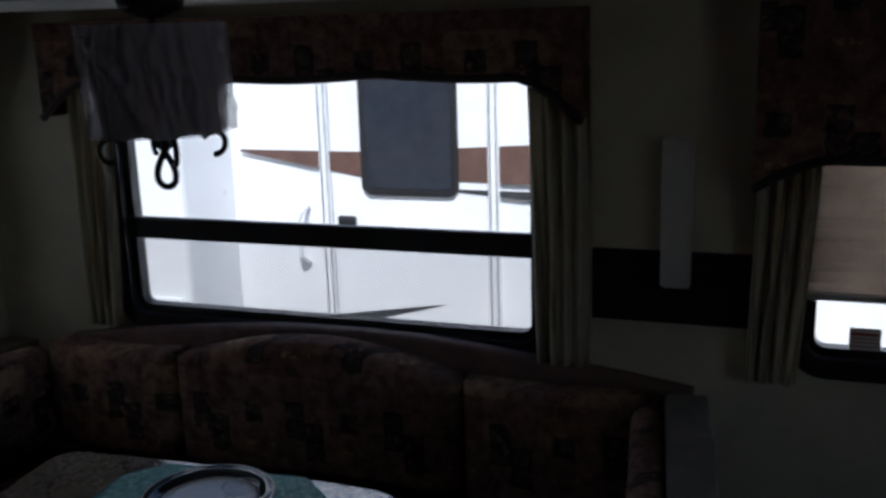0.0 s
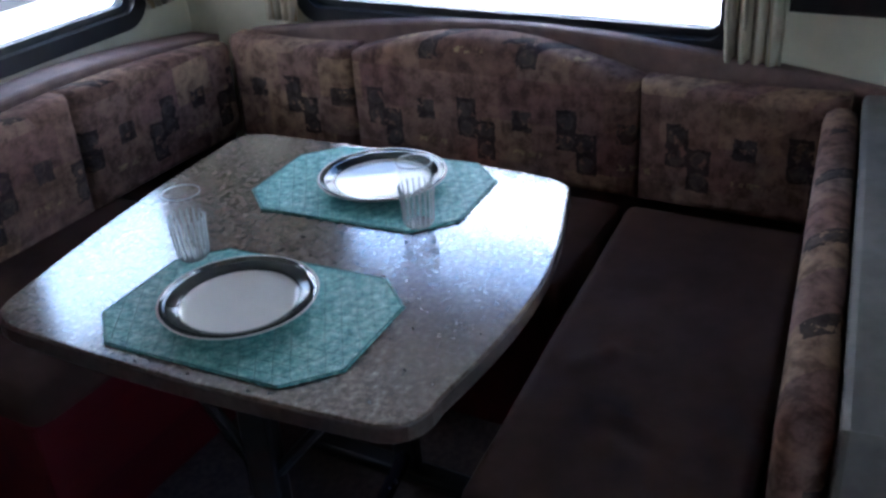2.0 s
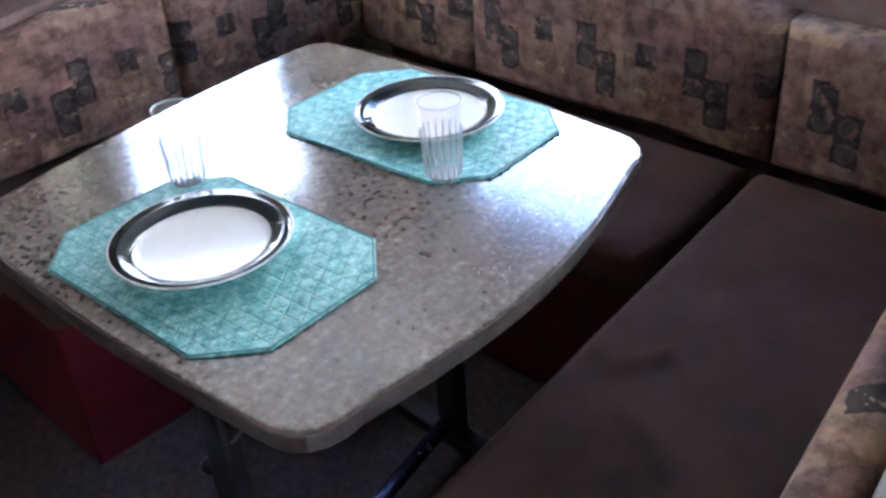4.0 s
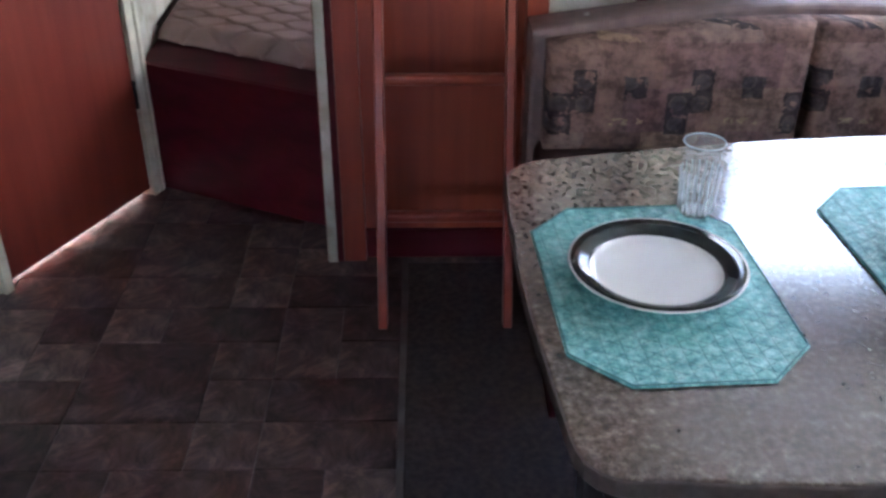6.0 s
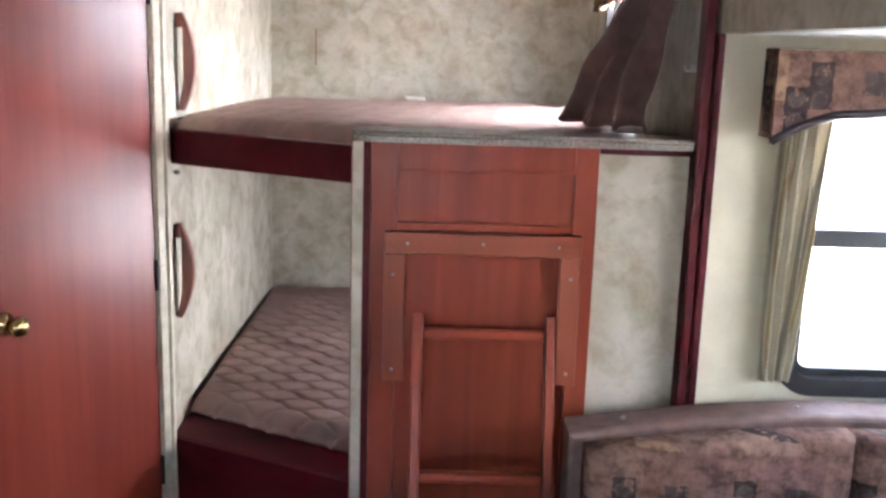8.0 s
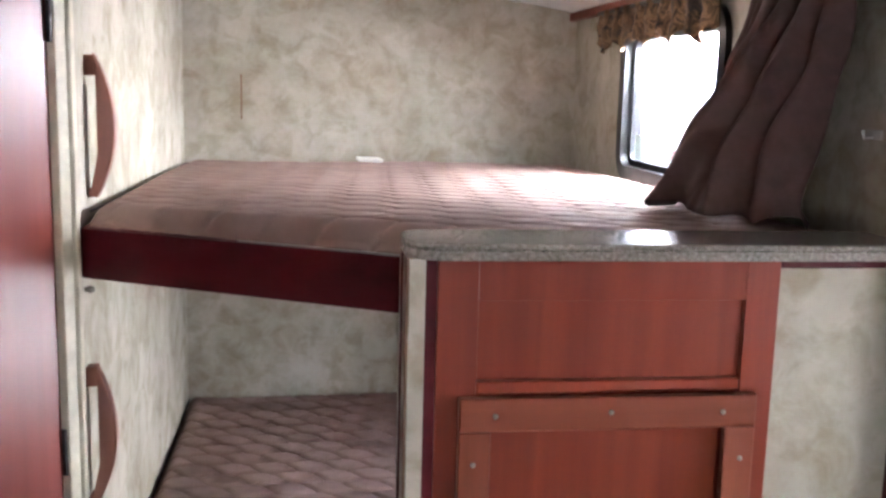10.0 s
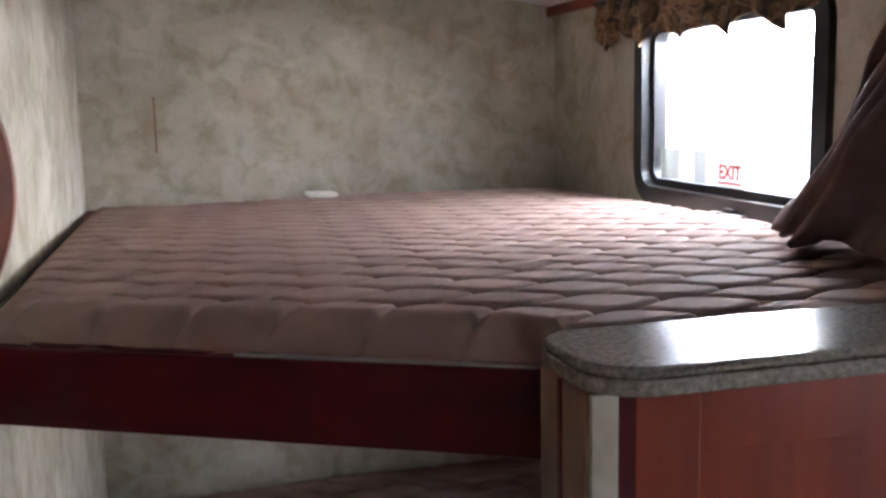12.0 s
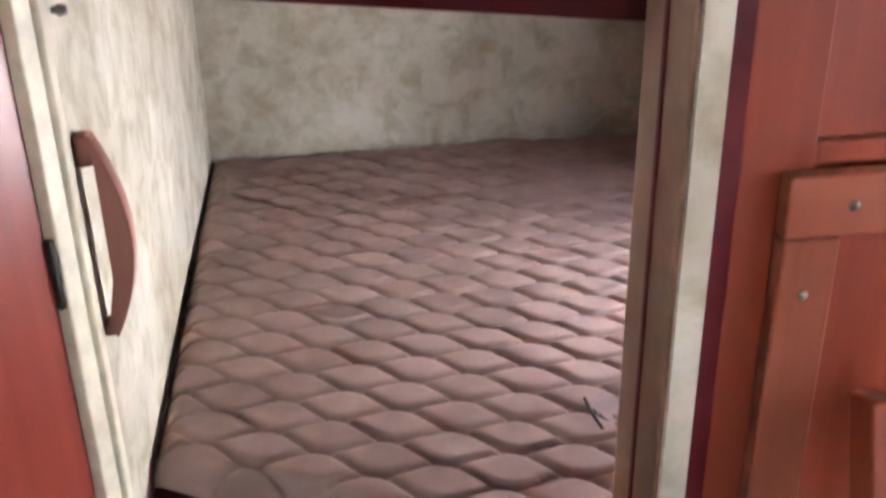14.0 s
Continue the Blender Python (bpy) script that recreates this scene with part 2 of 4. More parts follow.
FLORAL = floral()
SLATE = slate_tile()
TEAL_EDGE = plain("dark_teal_binding", (0.07, 0.2, 0.2), 0.8)
GROUT = plain("grey_brown_grout", (0.12, 0.098, 0.09), 0.8)
CARPET = plain("brown_carpet", (0.050, 0.033, 0.029), 0.95, vary=0.35, scale=60, bump=0.6, bscale=500)
VINYL = plain("brown_seat_vinyl", (0.066, 0.036, 0.028), 0.85, vary=0.2, scale=7, bump=0.15, bscale=90, spec=0.06)
BENCH_TRIM = plain("brown_vinyl_trim", (0.17, 0.105, 0.09), 0.6, vary=0.2, scale=20, bump=0.15)
MATTRESS = plain("mauve_brown_ticking", (0.30, 0.203, 0.170), 0.8, vary=0.12, scale=9, bump=0.2, bscale=300, spec=0.2)
PIPING = plain("dark_piping", (0.035, 0.025, 0.028), 0.7)
# colour of a pale board, darkened for the shade it stands in
BOARD = plain("shaded_back_board", (0.15, 0.14, 0.125), 0.7, vary=0.2, scale=14, bump=0.1)
CREAM = plain("cream_slide_wall", (0.60, 0.57, 0.43), 0.7, vary=0.1, scale=5, bump=0.1)
CEILING = plain("white_ceiling_panel", (0.72, 0.72, 0.70), 0.7, vary=0.05, scale=8, bump=0.1)
TRIM_CREAM = plain("cream_trim", (0.55, 0.50, 0.38), 0.55, vary=0.15, scale=20)
TRIM_BROWN = plain("brown_side_board", (0.20, 0.115, 0.068), 0.5, vary=0.2, scale=14)
BLACK = plain("black_window_frame", (0.018, 0.018, 0.02), 0.4, vary=0.2)
BLACK_METAL = plain("black_painted_steel", (0.02, 0.02, 0.022), 0.35, vary=0.2, metal=0.3)
IRON = plain("dark_iron", (0.03, 0.026, 0.024), 0.45, metal=0.6)
BRASS = plain("worn_brass", (0.55, 0.40, 0.18), 0.18, metal=1.0, vary=0.2)
STEEL = plain("steel_screw", (0.36, 0.33, 0.30), 0.4, metal=1.0)
CHINA = plain("white_china", (0.80, 0.79, 0.76), 0.08, vary=0.02)
CHINA_BAND = plain("charcoal_glaze", (0.03, 0.033, 0.031), 0.1, vary=0.1)
TUMBLER = sheet_plastic("clear_plastic_tumbler", 0.07, (0.8, 0.86, 0.88), 0.04)
RIM = sheet_plastic("clear_plastic_rim", 0.40, (0.85, 0.9, 0.92), 0.06)
FILM = sheet_plastic("protective_film", 0.42, (0.50, 0.47, 0.56), 0.05)
SHADE_GLASS = plain("frosted_shade_glass", (0.30, 0.29, 0.31), 0.3, vary=0.06)


def striped_cloth():
    m = Mat("pale_striped_curtain", rough=0.9, spec=0.15)
    sep = m.node("ShaderNodeSeparateXYZ", Vector=m.coords())
    u = m.math("ADD", sep.outputs[0], sep.outputs[1])
    band = m.math("FRACT", m.math("MULTIPLY", u, 26.0))
    c = m.ramp(band, (0.0, (0.60, 0.55, 0.40)), (0.45, (0.66, 0.62, 0.50)), (0.55, (0.42, 0.30, 0.14)), (0.66, (0.62, 0.58, 0.45)), (0.8, (0.34, 0.30, 0.24)))
    return m.color(c).bump(m.noise(300, 2), 0.2, 0.001).m


def translucent(mat, amount):
    """Thin cloth: part of the light goes through it."""
    t = mat.node_tree
    b = t.nodes["Principled BSDF"]
    through_cloth = t.nodes.new("ShaderNodeBsdfTranslucent")
    mixer = t.nodes.new("ShaderNodeMixShader")
    mixer.inputs[0].default_value = amount
    t.links.new(b.inputs["Base Color"].links[0].from_socket, through_cloth.inputs["Color"])
    t.links.new(b.outputs[0], mixer.inputs[1])
    t.links.new(through_cloth.outputs[0], mixer.inputs[2])
    t.links.new(mixer.outputs[0], t.nodes["Material Output"].inputs["Surface"])
    return mat


CURTAIN_PALE = translucent(striped_cloth(), 0.35)
CURTAIN_BROWN = plain("brown_curtain", (0.10, 0.055, 0.048), 0.8, vary=0.2, scale=20, bump=0.2, bscale=350)
BLIND = translucent(plain("pleated_blind", (0.62, 0.54, 0.46), 0.8, vary=0.1), 0.6)
WHITE_PLASTIC = plain("white_plastic", (0.62, 0.61, 0.58), 0.4, vary=0.05)
RV_WHITE = plain("white_gelcoat", (0.87, 0.88, 0.89), 0.3, vary=0.03, scale=2)
RV_BROWN = plain("brown_decal", (0.13, 0.075, 0.06), 0.35)
RV_DARK = plain("charcoal_decal", (0.05, 0.05, 0.055), 0.35)
RV_GLASS = plain("smoked_glass", (0.03, 0.035, 0.045), 0.08)
ALUMINIUM = plain("aluminium_trim", (0.65, 0.66, 0.68), 0.35, metal=0.8)
GRAVEL = plain("gravel", (0.42, 0.39, 0.35), 0.95, vary=0.35, scale=30, bump=0.8, bscale=60)
PANE = glass("window_glass", 0.0, (1, 1, 1), 1.05)
PAPER_WHITE = plain("white_paper", (0.8, 0.78, 0.72), 0.8, vary=0.05)
STICKER_FILM = sheet_plastic("milky_film", 0.62, (0.8, 0.78, 0.78), 0.3)
PALE_FILM = sheet_plastic("grey_green_film", 0.72, (0.45, 0.52, 0.48), 0.3)
RED_PRINT = plain("red_print", (0.5, 0.05, 0.04), 0.5)

# ---- builders ----


def offset(ob):
    v = Vector((0, 0, 0))
    while ob is not None:
        v += ob.location
        ob = ob.parent
    return v


def thing(name, at, label, category, group="", kind=""):
    ob = new(name)
    ob.location = at
    ob.empty_display_size = 0.05
    return tagged(ob, label, category, group, kind)


def part(name, bm, material, parent=None, label="", smooth=False):
    """Links a bmesh, given in world metres, as one mesh under its thing or part."""
    if parent is not None:
        bmesh.ops.translate(bm, verts=bm.verts, vec=-offset(parent))
    me = bpy.data.meshes.new(name)
    bm.to_mesh(me)
    bm.free()
    me.materials.append(material)
    if smooth:
        me.shade_smooth()
    ob = new(name, me)
    ob.parent = parent
    return tagged(ob, label)


def setting(name, bm, material, label, category, smooth=False):
    return tagged(part(name, bm, material, None, "", smooth), label, category, "", "structure")


def box(x0, x1, y0, y1, z0, z1, bevel=0.0, segs=2, bm=None):
    b = bmesh.new()
    bmesh.ops.create_cube(b, size=1)
    for v in b.verts:
        v.co = Vector((x0 + (v.co.x + 0.5) * (x1 - x0), y0 + (v.co.y + 0.5) * (y1 - y0), z0 + (v.co.z + 0.5) * (z1 - z0)))
    if bevel:
        bmesh.ops.bevel(b, geom=b.edges[:], offset=bevel, segments=segs, affect="EDGES", profile=0.5, clamp_overlap=True)
    return join(bm, b)


def join(bm, other):
    if bm is None:
        return other
    me = bpy.data.meshes.new("tmp")
    other.to_mesh(me)
    other.free()
    bm.from_mesh(me)
    bpy.data.meshes.remove(me)
    return bm


def spin(bm, m):
    bmesh.ops.transform(bm, matrix=m, verts=bm.verts)
    return bm


def prism(points, z0, z1, bevel=0.0, segs=2):
    """A flat outline (x, y) raised from z0 to z1."""
    bm = bmesh.new()
    f = bm.faces.new([bm.verts.new((x, y, z0)) for x, y in points])
    bm.normal_update()
    if f.normal.z > 0:
        f.normal_flip()
    top = bmesh.ops.extrude_face_region(bm, geom=[f])
    bmesh.ops.translate(bm, vec=(0, 0, z1 - z0), verts=[g for g in top["geom"] if isinstance(g, bmesh.types.BMVert)])
    if bevel:
        rims = [e for e in bm.edges if abs(e.verts[0].co.z - e.verts[1].co.z) < 1e-6]
        bmesh.ops.bevel(bm, geom=rims, offset=bevel, segments=segs, affect="EDGES", profile=0.5, clamp_overlap=True)
    bmesh.ops.recalc_face_normals(bm, faces=bm.faces)
    return bm


def upright(points, y0, y1, bevel=0.0):
    """An outline in (x, z), thick from y0 to y1."""
    bm = prism(points, -y1, -y0, bevel)
    return spin(bm, Matrix.Rotation(radians(90), 4, "X"))


def sideways(points, x0, x1, bevel=0.0):
    """An outline in (y, z), thick from x0 to x1."""
    bm = prism(points, x0, x1, bevel)
    return spin(bm, Matrix(((0, 0, 1, 0), (1, 0, 0, 0), (0, 1, 0, 0), (0, 0, 0, 1))))


def rounded(x0, x1, z0, z1, r, n=6):
    pts = []
    for cx, cz, a in ((x1 - r, z1 - r, 0), (x0 + r, z1 - r, 90), (x0 + r, z0 + r, 180), (x1 - r, z0 + r, 270)):
        for i in range(n + 1):
            t = radians(a + 90 * i / n)
            pts.append((cx + r * math.cos(t), cz + r * math.sin(t)))
    return pts


def lathe(profile, at=(0, 0, 0), n=48, loop=False):
    bm = bmesh.new()
    rings = []
    for r, z in profile:
        rings.append([bm.verts.new((at[0] + r * math.cos(2 * math.pi * i / n), at[1] + r * math.sin(2 * math.pi * i / n), at[2] + z)) for i in range(n)])
    for a, b in zip(rings, rings[1:]):
        for i in range(n):
            j = (i + 1) % n
            bm.faces.new((a[i], a[j], b[j], b[i]))
    for ring in (rings[0], rings[-1]):
        if not loop and abs(ring[0].co.x - at[0]) > 1e-5:
            bm.faces.new(ring)
    bmesh.ops.remove_doubles(bm, verts=bm.verts, dist=1e-6)
    bmesh.ops.recalc_face_normals(bm, faces=bm.faces)
    return bm


def tube(points, r, n=10, closed=False):
    """A round bar along points."""
    bm = bmesh.new()
    pts = [Vector(p) for p in points]
    rings, side = [], None
    for i, p in enumerate(pts):
        a = pts[(i - 1) % len(pts)] if closed or i else p
        b = pts[(i + 1) % len(pts)] if closed or i < len(pts) - 1 else p
        d = (b - a).normalized()
        if side is None:
            side = d.cross(Vector((0, 0, 1)))
            if side.length < 0.05:
                side = d.cross(Vector((1, 0, 0)))
        side = (side - side.dot(d) * d).normalized()
        up = side.cross(d).normalized()
        rings.append([bm.verts.new(p + r * (math.cos(2 * math.pi * k / n) * side + math.sin(2 * math.pi * k / n) * up)) for k in range(n)])
    pairs = list(zip(rings, rings[1:])) + ([(rings[-1], rings[0])] if closed else [])
    for a, b in pairs:
        for k in range(n):
            j = (k + 1) % n
            bm.faces.new((a[k], a[j], b[j], b[k]))
    if not closed:
        bm.faces.new(rings[0]), bm.faces.new(rings[-1])
    bmesh.ops.recalc_face_normals(bm, faces=bm.faces)
    return bm


def sheet(fn, nu, nv, thick=0.0):
    """A surface fn(u, v) -> place, u and v from 0 to 1, given thickness along its normals."""
    bm = bmesh.new()
    grid = [[bm.verts.new(fn(i / nu, j / nv)) for j in range(nv + 1)] for i in range(nu + 1)]
    for i in range(nu):
        for j in range(nv):
            bm.faces.new((grid[i][j], grid[i + 1][j], grid[i + 1][j + 1], grid[i][j + 1]))
    bm.normal_update()
    if thick:
        back = [[bm.verts.new(v.co - v.normal * thick) for v in row] for row in grid]
        for i in range(nu):
            for j in range(nv):
                bm.faces.new((back[i][j + 1], back[i + 1][j + 1], back[i + 1][j], back[i][j]))
        rim = [(i, 0) for i in range(nu + 1)] + [(nu, j) for j in range(1, nv + 1)] + [(i, nv) for i in range(nu - 1, -1, -1)] + [(0, j) for j in range(nv - 1, 0, -1)]
        for (a, b), (c, d) in zip(rim, rim[1:] + rim[:1]):
            bm.faces.new((grid[c][d], grid[a][b], back[a][b], back[c][d]))
    return bm


def pierced(axis, at, thick, u0, u1, z0, z1, holes):
    """A wall across axis ('x' or 'y') from at to at + thick, with rectangular openings (u0, u1, z0, z1)."""
    bm = bmesh.new()
    us = sorted({u0, u1, *[h[0] for h in holes], *[h[1] for h in holes]})
    zs = sorted({z0, z1, *[h[2] for h in holes], *[h[3] for h in holes]})
    lo, hi = min(at, at + thick), max(at, at + thick)
    solid = {}
    for i in range(len(us) - 1):
        for j in range(len(zs) - 1):
            cu, cz = (us[i] + us[i + 1]) / 2, (zs[j] + zs[j + 1]) / 2
            solid[i, j] = not any(h[0] < cu < h[1] and h[2] < cz < h[3] for h in holes)

    def place(u, z, d):
        return (d, u, z) if axis == "x" else (u, d, z)

    def quad(*ps):
        bm.faces.new([bm.verts.new(p) for p in ps])

    for (i, j), full in solid.items():
        if not full:
            continue
        a, b, c, d = us[i], us[i + 1], zs[j], zs[j + 1]
        for s in (lo, hi):
            quad(place(a, c, s), place(b, c, s), place(b, d, s), place(a, d, s))
        for (di, dj), (p, q) in (((-1, 0), ((a, c), (a, d))), ((1, 0), ((b, c), (b, d))), ((0, -1), ((a, c), (b, c))), ((0, 1), ((a, d), (b, d)))):
            if not solid.get((i + di, j + dj), False):
                quad(place(*p, lo), place(*q, lo), place(*q, hi), place(*p, hi))
    bmesh.ops.remove_doubles(bm, verts=bm.verts, dist=1e-5)
    bmesh.ops.recalc_face_normals(bm, faces=bm.faces)
    return bm


# ---- the shell of the trailer ----
X_WALL, X_SLIDE, Y_REAR, Y_END = 0.82, 1.84, 2.185, -0.05
Y_FRONT, X_LEFT = -4.4, -1.62
SLIDE_Z = 1.66
FW = (-1.69, -0.50, 0.82, 1.53)   # dinette window in the slide's outer wall: y, z
SW = (1.045, 1.64, 0.83, 1.55)     # window in the slide's end wall: x, z
BW = (0.83, 1.56, 1.40, 1.83)     # bunk window: y, z
PW = (-1.1, 0.1, 0.9, 1.7)        # front window, out of view, added for fill light: x, z
LW = (0.62, 1.36, 0.62, 1.04)     # lower bunk window: y, z
W2 = (-3.25, -2.27, 0.84, 1.53)   # window further along the slide

setting("floor", box(X_LEFT, X_WALL, Y_FRONT, Y_REAR, -0.06, -0.004), GROUT, "dark grout bed under slate-look vinyl floor", "floor")
setting("slide_floor", box(0.205, X_SLIDE, Y_FRONT, Y_END, -0.003, 0.012, 0.004), CARPET, "brown short-pile carpet of the slide-out", "floor")
setting("wall_rear", pierced("y", Y_REAR, 0.05, X_LEFT, X_WALL + 0.05, -0.05, 2.2, []), PAPER, "mottled tan wallpaper rear wall", "wall")
setting("wall_bunk_side", pierced("x", X_WALL, 0.05, Y_END + 0.03, Y_REAR, -0.05, 2.2, [BW, LW]), PAPER, "mottled tan wallpaper side wall with bunk window", "wall")
setting("wall_slide_outer", pierced("x", X_SLIDE, 0.05, Y_FRONT, Y_END + 0.05, -0.05, 1.75, [FW, W2]), CREAM, "cream slide-out outer wall with two windows", "wall")
setting("wall_slide_end", pierced("y", Y_END, 0.05, X_WALL + 0.004, X_SLIDE, -0.05, 1.75, [SW]), CREAM, "cream slide-out end wall with window", "wall")
setting("wall_header", box(X_WALL, X_WALL + 0.05, Y_FRONT, Y_END + 0.028, SLIDE_Z, 2.2), PAPER, "wallpapered header above the slide-out", "wall")
# both walls are out of view; cherry is chosen to dim the room's bounce
setting("wall_kitchen_side", pierced("x", X_LEFT, -0.05, Y_FRONT, Y_REAR, -0.05, 2.2, []), CHERRY, "unseen kitchen side wall, dark to cut bounced light", "wall")
setting("wall_front", pierced("y", Y_FRONT, -0.05, X_LEFT, X_SLIDE + 0.05, -0.05, 2.2, [PW]), CHERRY, "unseen front wall, dark to cut bounced light", "wall")
setting("slide_ceiling", box(X_WALL + 0.05, X_SLIDE, Y_FRONT, Y_END, SLIDE_Z, SLIDE_Z + 0.04), CEILING, "white slide-out ceiling panel", "ceiling")


def roof(u, v):
    x = X_LEFT + u * (X_WALL + 0.05 - X_LEFT)
    return Vector((x, Y_FRONT + v * (Y_REAR + 0.05 - Y_FRONT), 2.06 - 0.105 * ((x + 0.4) / 1.22) ** 2))


setting("ceiling", sheet(roof, 16, 2, 0.03), CEILING, "white arched ceiling panel", "ceiling")

# bathroom partition: left wall of the bunks and the slanted wall with the door
BX = -0.612
DL, DR = Vector((-0.874, -0.148, 0)), Vector((-0.624, 0.385, 0))
du = (DR - DL).normalized()
dn = Vector((du.y, -du.x, 0))     # out of the door, into the room
setting("wall_bunk_left", pierced("x", BX, -0.04, 0.43, Y_REAR, 0, 2.054, []), PAPER, "mottled tan wallpaper partition beside the bunks", "wall")


def slanted(s0, s1, d0, d1, z0, z1, bevel=0.0, segs=2):
    """A block on the slanted bathroom wall: s along it from the door's left edge, d out of it."""
    bm = box(s0, s1, d0, d1, z0, z1, bevel, segs)
    return spin(bm, Matrix(((du.x, dn.x, 0, DL.x), (du.y, dn.y, 0, DL.y), (0, 0, 1, 0), (0, 0, 0, 1))))


DW = (DR - DL).length
over = slanted(-0.036, DW + 0.05, -0.05, -0.01, 1.93, 2.06)
# run on to the left, unseen, to keep the bathroom lamp's light in
for k in range(6):
    over = join(over, slanted(-1.745 + 0.2849 * k, -1.745 + 0.2849 * (k + 1) - 0.0002, -0.05, -0.01, 0, 2.055))
for v in over.verts:
    if v.co.z > 2.0:
        v.co.z = roof((v.co.x - X_LEFT) / (X_WALL + 0.05 - X_LEFT), 0).z - 0.002
setting("wall_bathroom", over, PAPER, "slanted wallpapered bathroom wall", "wall")
jambs = slanted(-0.036, -0.006, -0.05, 0.012, 0, 1.93, 0.003)
jambs = join(jambs, slanted(DW + 0.004, DW + 0.034, -0.05, 0.012, 0, 1.93, 0.003))
jambs = join(jambs, slanted(-0.03, DW + 0.03, -0.05, 0.010, 1.9, 1.93, 0.003))
setting("door_frame", jambs, TRIM_CREAM, "cream trim round the bathroom door", "trim")
setting("trim", box(BX - 0.005, BX + 0.02, 0.415, 0.445, 0, 2.04, 0.004), TRIM_CREAM, "cream corner trim of the bunk partition", "trim")
setting("slide_trim", join(box(0.782, 0.806, -0.068, -0.002, 0, 1.98, 0.004), box(0.8065, 0.826, -0.078, -0.052, 0, 1.66, 0.004)), CHERRY_DARK, "dark cherry board edging the slide-out opening", "trim")
setting("cornice", box(0.79, X_WALL - 0.002, 0.25, Y_REAR - 0.002, 1.895, 1.925, 0.005), CHERRY, "cherry cornice strip under the ceiling", "trim")

door = thing("bathroom_door", tuple(DL), "closed cherry wood bathroom door with brass knob", "door")
leaf = part("door_leaf", slanted(0.0, DW, -0.03, 0.0, 0.026, 1.895, 0.004), DOOR_WOOD, door)
knob = lathe([(0.0, 0), (0.03, 0), (0.03, 0.006), (0.012, 0.01), (0.011, 0.03), (0.02, 0.036), (0.027, 0.048), (0.025, 0.06), (0.014, 0.068), (0, 0.07)], n=28)
kc = DL + du * 0.06 + Vector((0, 0, 0.93))
spin(knob, Matrix.Translation(kc) @ dn.to_track_quat("Z", "Y").to_matrix().to_4x4())
part("knob", knob, BRASS, door, "shiny brass door knob", True)
for z in (0.30, 0.90, 1.7):
    h = slanted(DW - 0.004, DW + 0.012, -0.004, 0.008, z, z + 0.09, 0.002)
    part("hinge", h, IRON, door)
# white reflector added behind the door to throw light through the gap
part("floor_pan", slanted(0.0, DW, -0.5, -0.034, 0.0, 0.004, 0.001), WHITE_PLASTIC, door, "unseen white plate that bounces light under the door")

# ---- windows ----


def window(name, axis, at, out, rect, label, bars, r=0.06):
    """A black rounded frame with glass in an opening; out is the sign of the outward direction."""
    u0, u1, z0, z1 = rect
    centre = {"x": (at, (u0 + u1) / 2, z0), "y": ((u0 + u1) / 2, at, z0)}[axis]
    ob = thing(name, centre, label, "window", "", "structure")
    build = sideways if axis == "x" else upright

    def ring(grow, width, d0, d1):
        outer = rounded(u0 - grow, u1 + grow, z0 - grow, z1 + grow, r + grow)
        inner = rounded(u0 - grow + width, u1 + grow - width, z0 - grow + width, z1 + grow - width, max(0.01, r + grow - width))
        bm = bmesh.new()
        loops = []
        for d in (d0, d1):
            for pts in (outer, inner):
                loops.append([bm.verts.new((d, a, b) if axis == "x" else (a, d, b)) for a, b in pts])
        n = len(outer)
        for i in range(n):
            j = (i + 1) % n
            for p, q in ((0, 1), (1, 3), (3, 2), (2, 0)):
                bm.faces.new((loops[p][i], loops[p][j], loops[q][j], loops[q][i]))
        bmesh.ops.recalc_face_normals(bm, faces=bm.faces)
        return bm

    part("window_frame", ring(0.03, 0.045, at - out * 0.016, at + out * 0.03), BLACK, ob)
    part("sash", ring(-0.012, 0.022, at + out * 0.01, at + out * 0.045), BLACK, ob)
    for z in bars:
        if axis == "x":
            part("meeting_rail", box(at + out * 0.012 - 0.012, at + out * 0.012 + 0.012, u0, u1, z - 0.03, z + 0.03, 0.006), BLACK, ob)
        else:
            part("meeting_rail", box(u0, u1, at + out * 0.012 - 0.012, at + out * 0.012 + 0.012, z - 0.022, z + 0.022, 0.006), BLACK, ob)
    g = build(rounded(u0 + 0.005, u1 - 0.005, z0 + 0.005, z1 - 0.005, r), at + out * 0.022 - 0.002, at + out * 0.022 + 0.002)
    pane = part("pane", g, PANE, ob, "clear window glass")
    pane.visible_shadow = False
    return ob


fw = window("window_1", "x", X_SLIDE, 1, FW, "black-framed dinette window with horizontal rail", [1.075])
SCREEN = sheet_plastic("grey_insect_screen", 0.22, (0.15, 0.21, 0.27), 0.6)
part("insect_screen", box(X_SLIDE + 0.034, X_SLIDE + 0.0345, FW[0] + 0.01, FW[1] - 0.01, FW[2] + 0.01, 1.06), SCREEN, fw, "fine grey insect screen")
sw = window("window_2", "y", Y_END, 1, SW, "black-framed window in the slide-out end wall", [1.19])
part("insect_screen", box(SW[0] + 0.01, SW[1] - 0.01, Y_END + 0.034, Y_END + 0.0345, SW[2] + 0.01, 1.17), SCREEN, sw, "fine grey insect screen")
bw = window("window_3", "x", X_WALL, 1, BW, "black-framed bunk window with exit sticker", [])
w2 = window("window_4", "x", X_SLIDE, 1, W2, "black-framed window with a half-drawn pleated blind", [])

part("latch", box(X_WALL - 0.036, X_WALL - 0.0165, 1.05, 1.17, 1.376, 1.386, 0.003), ALUMINIUM, bw, "thin metal latch lever")
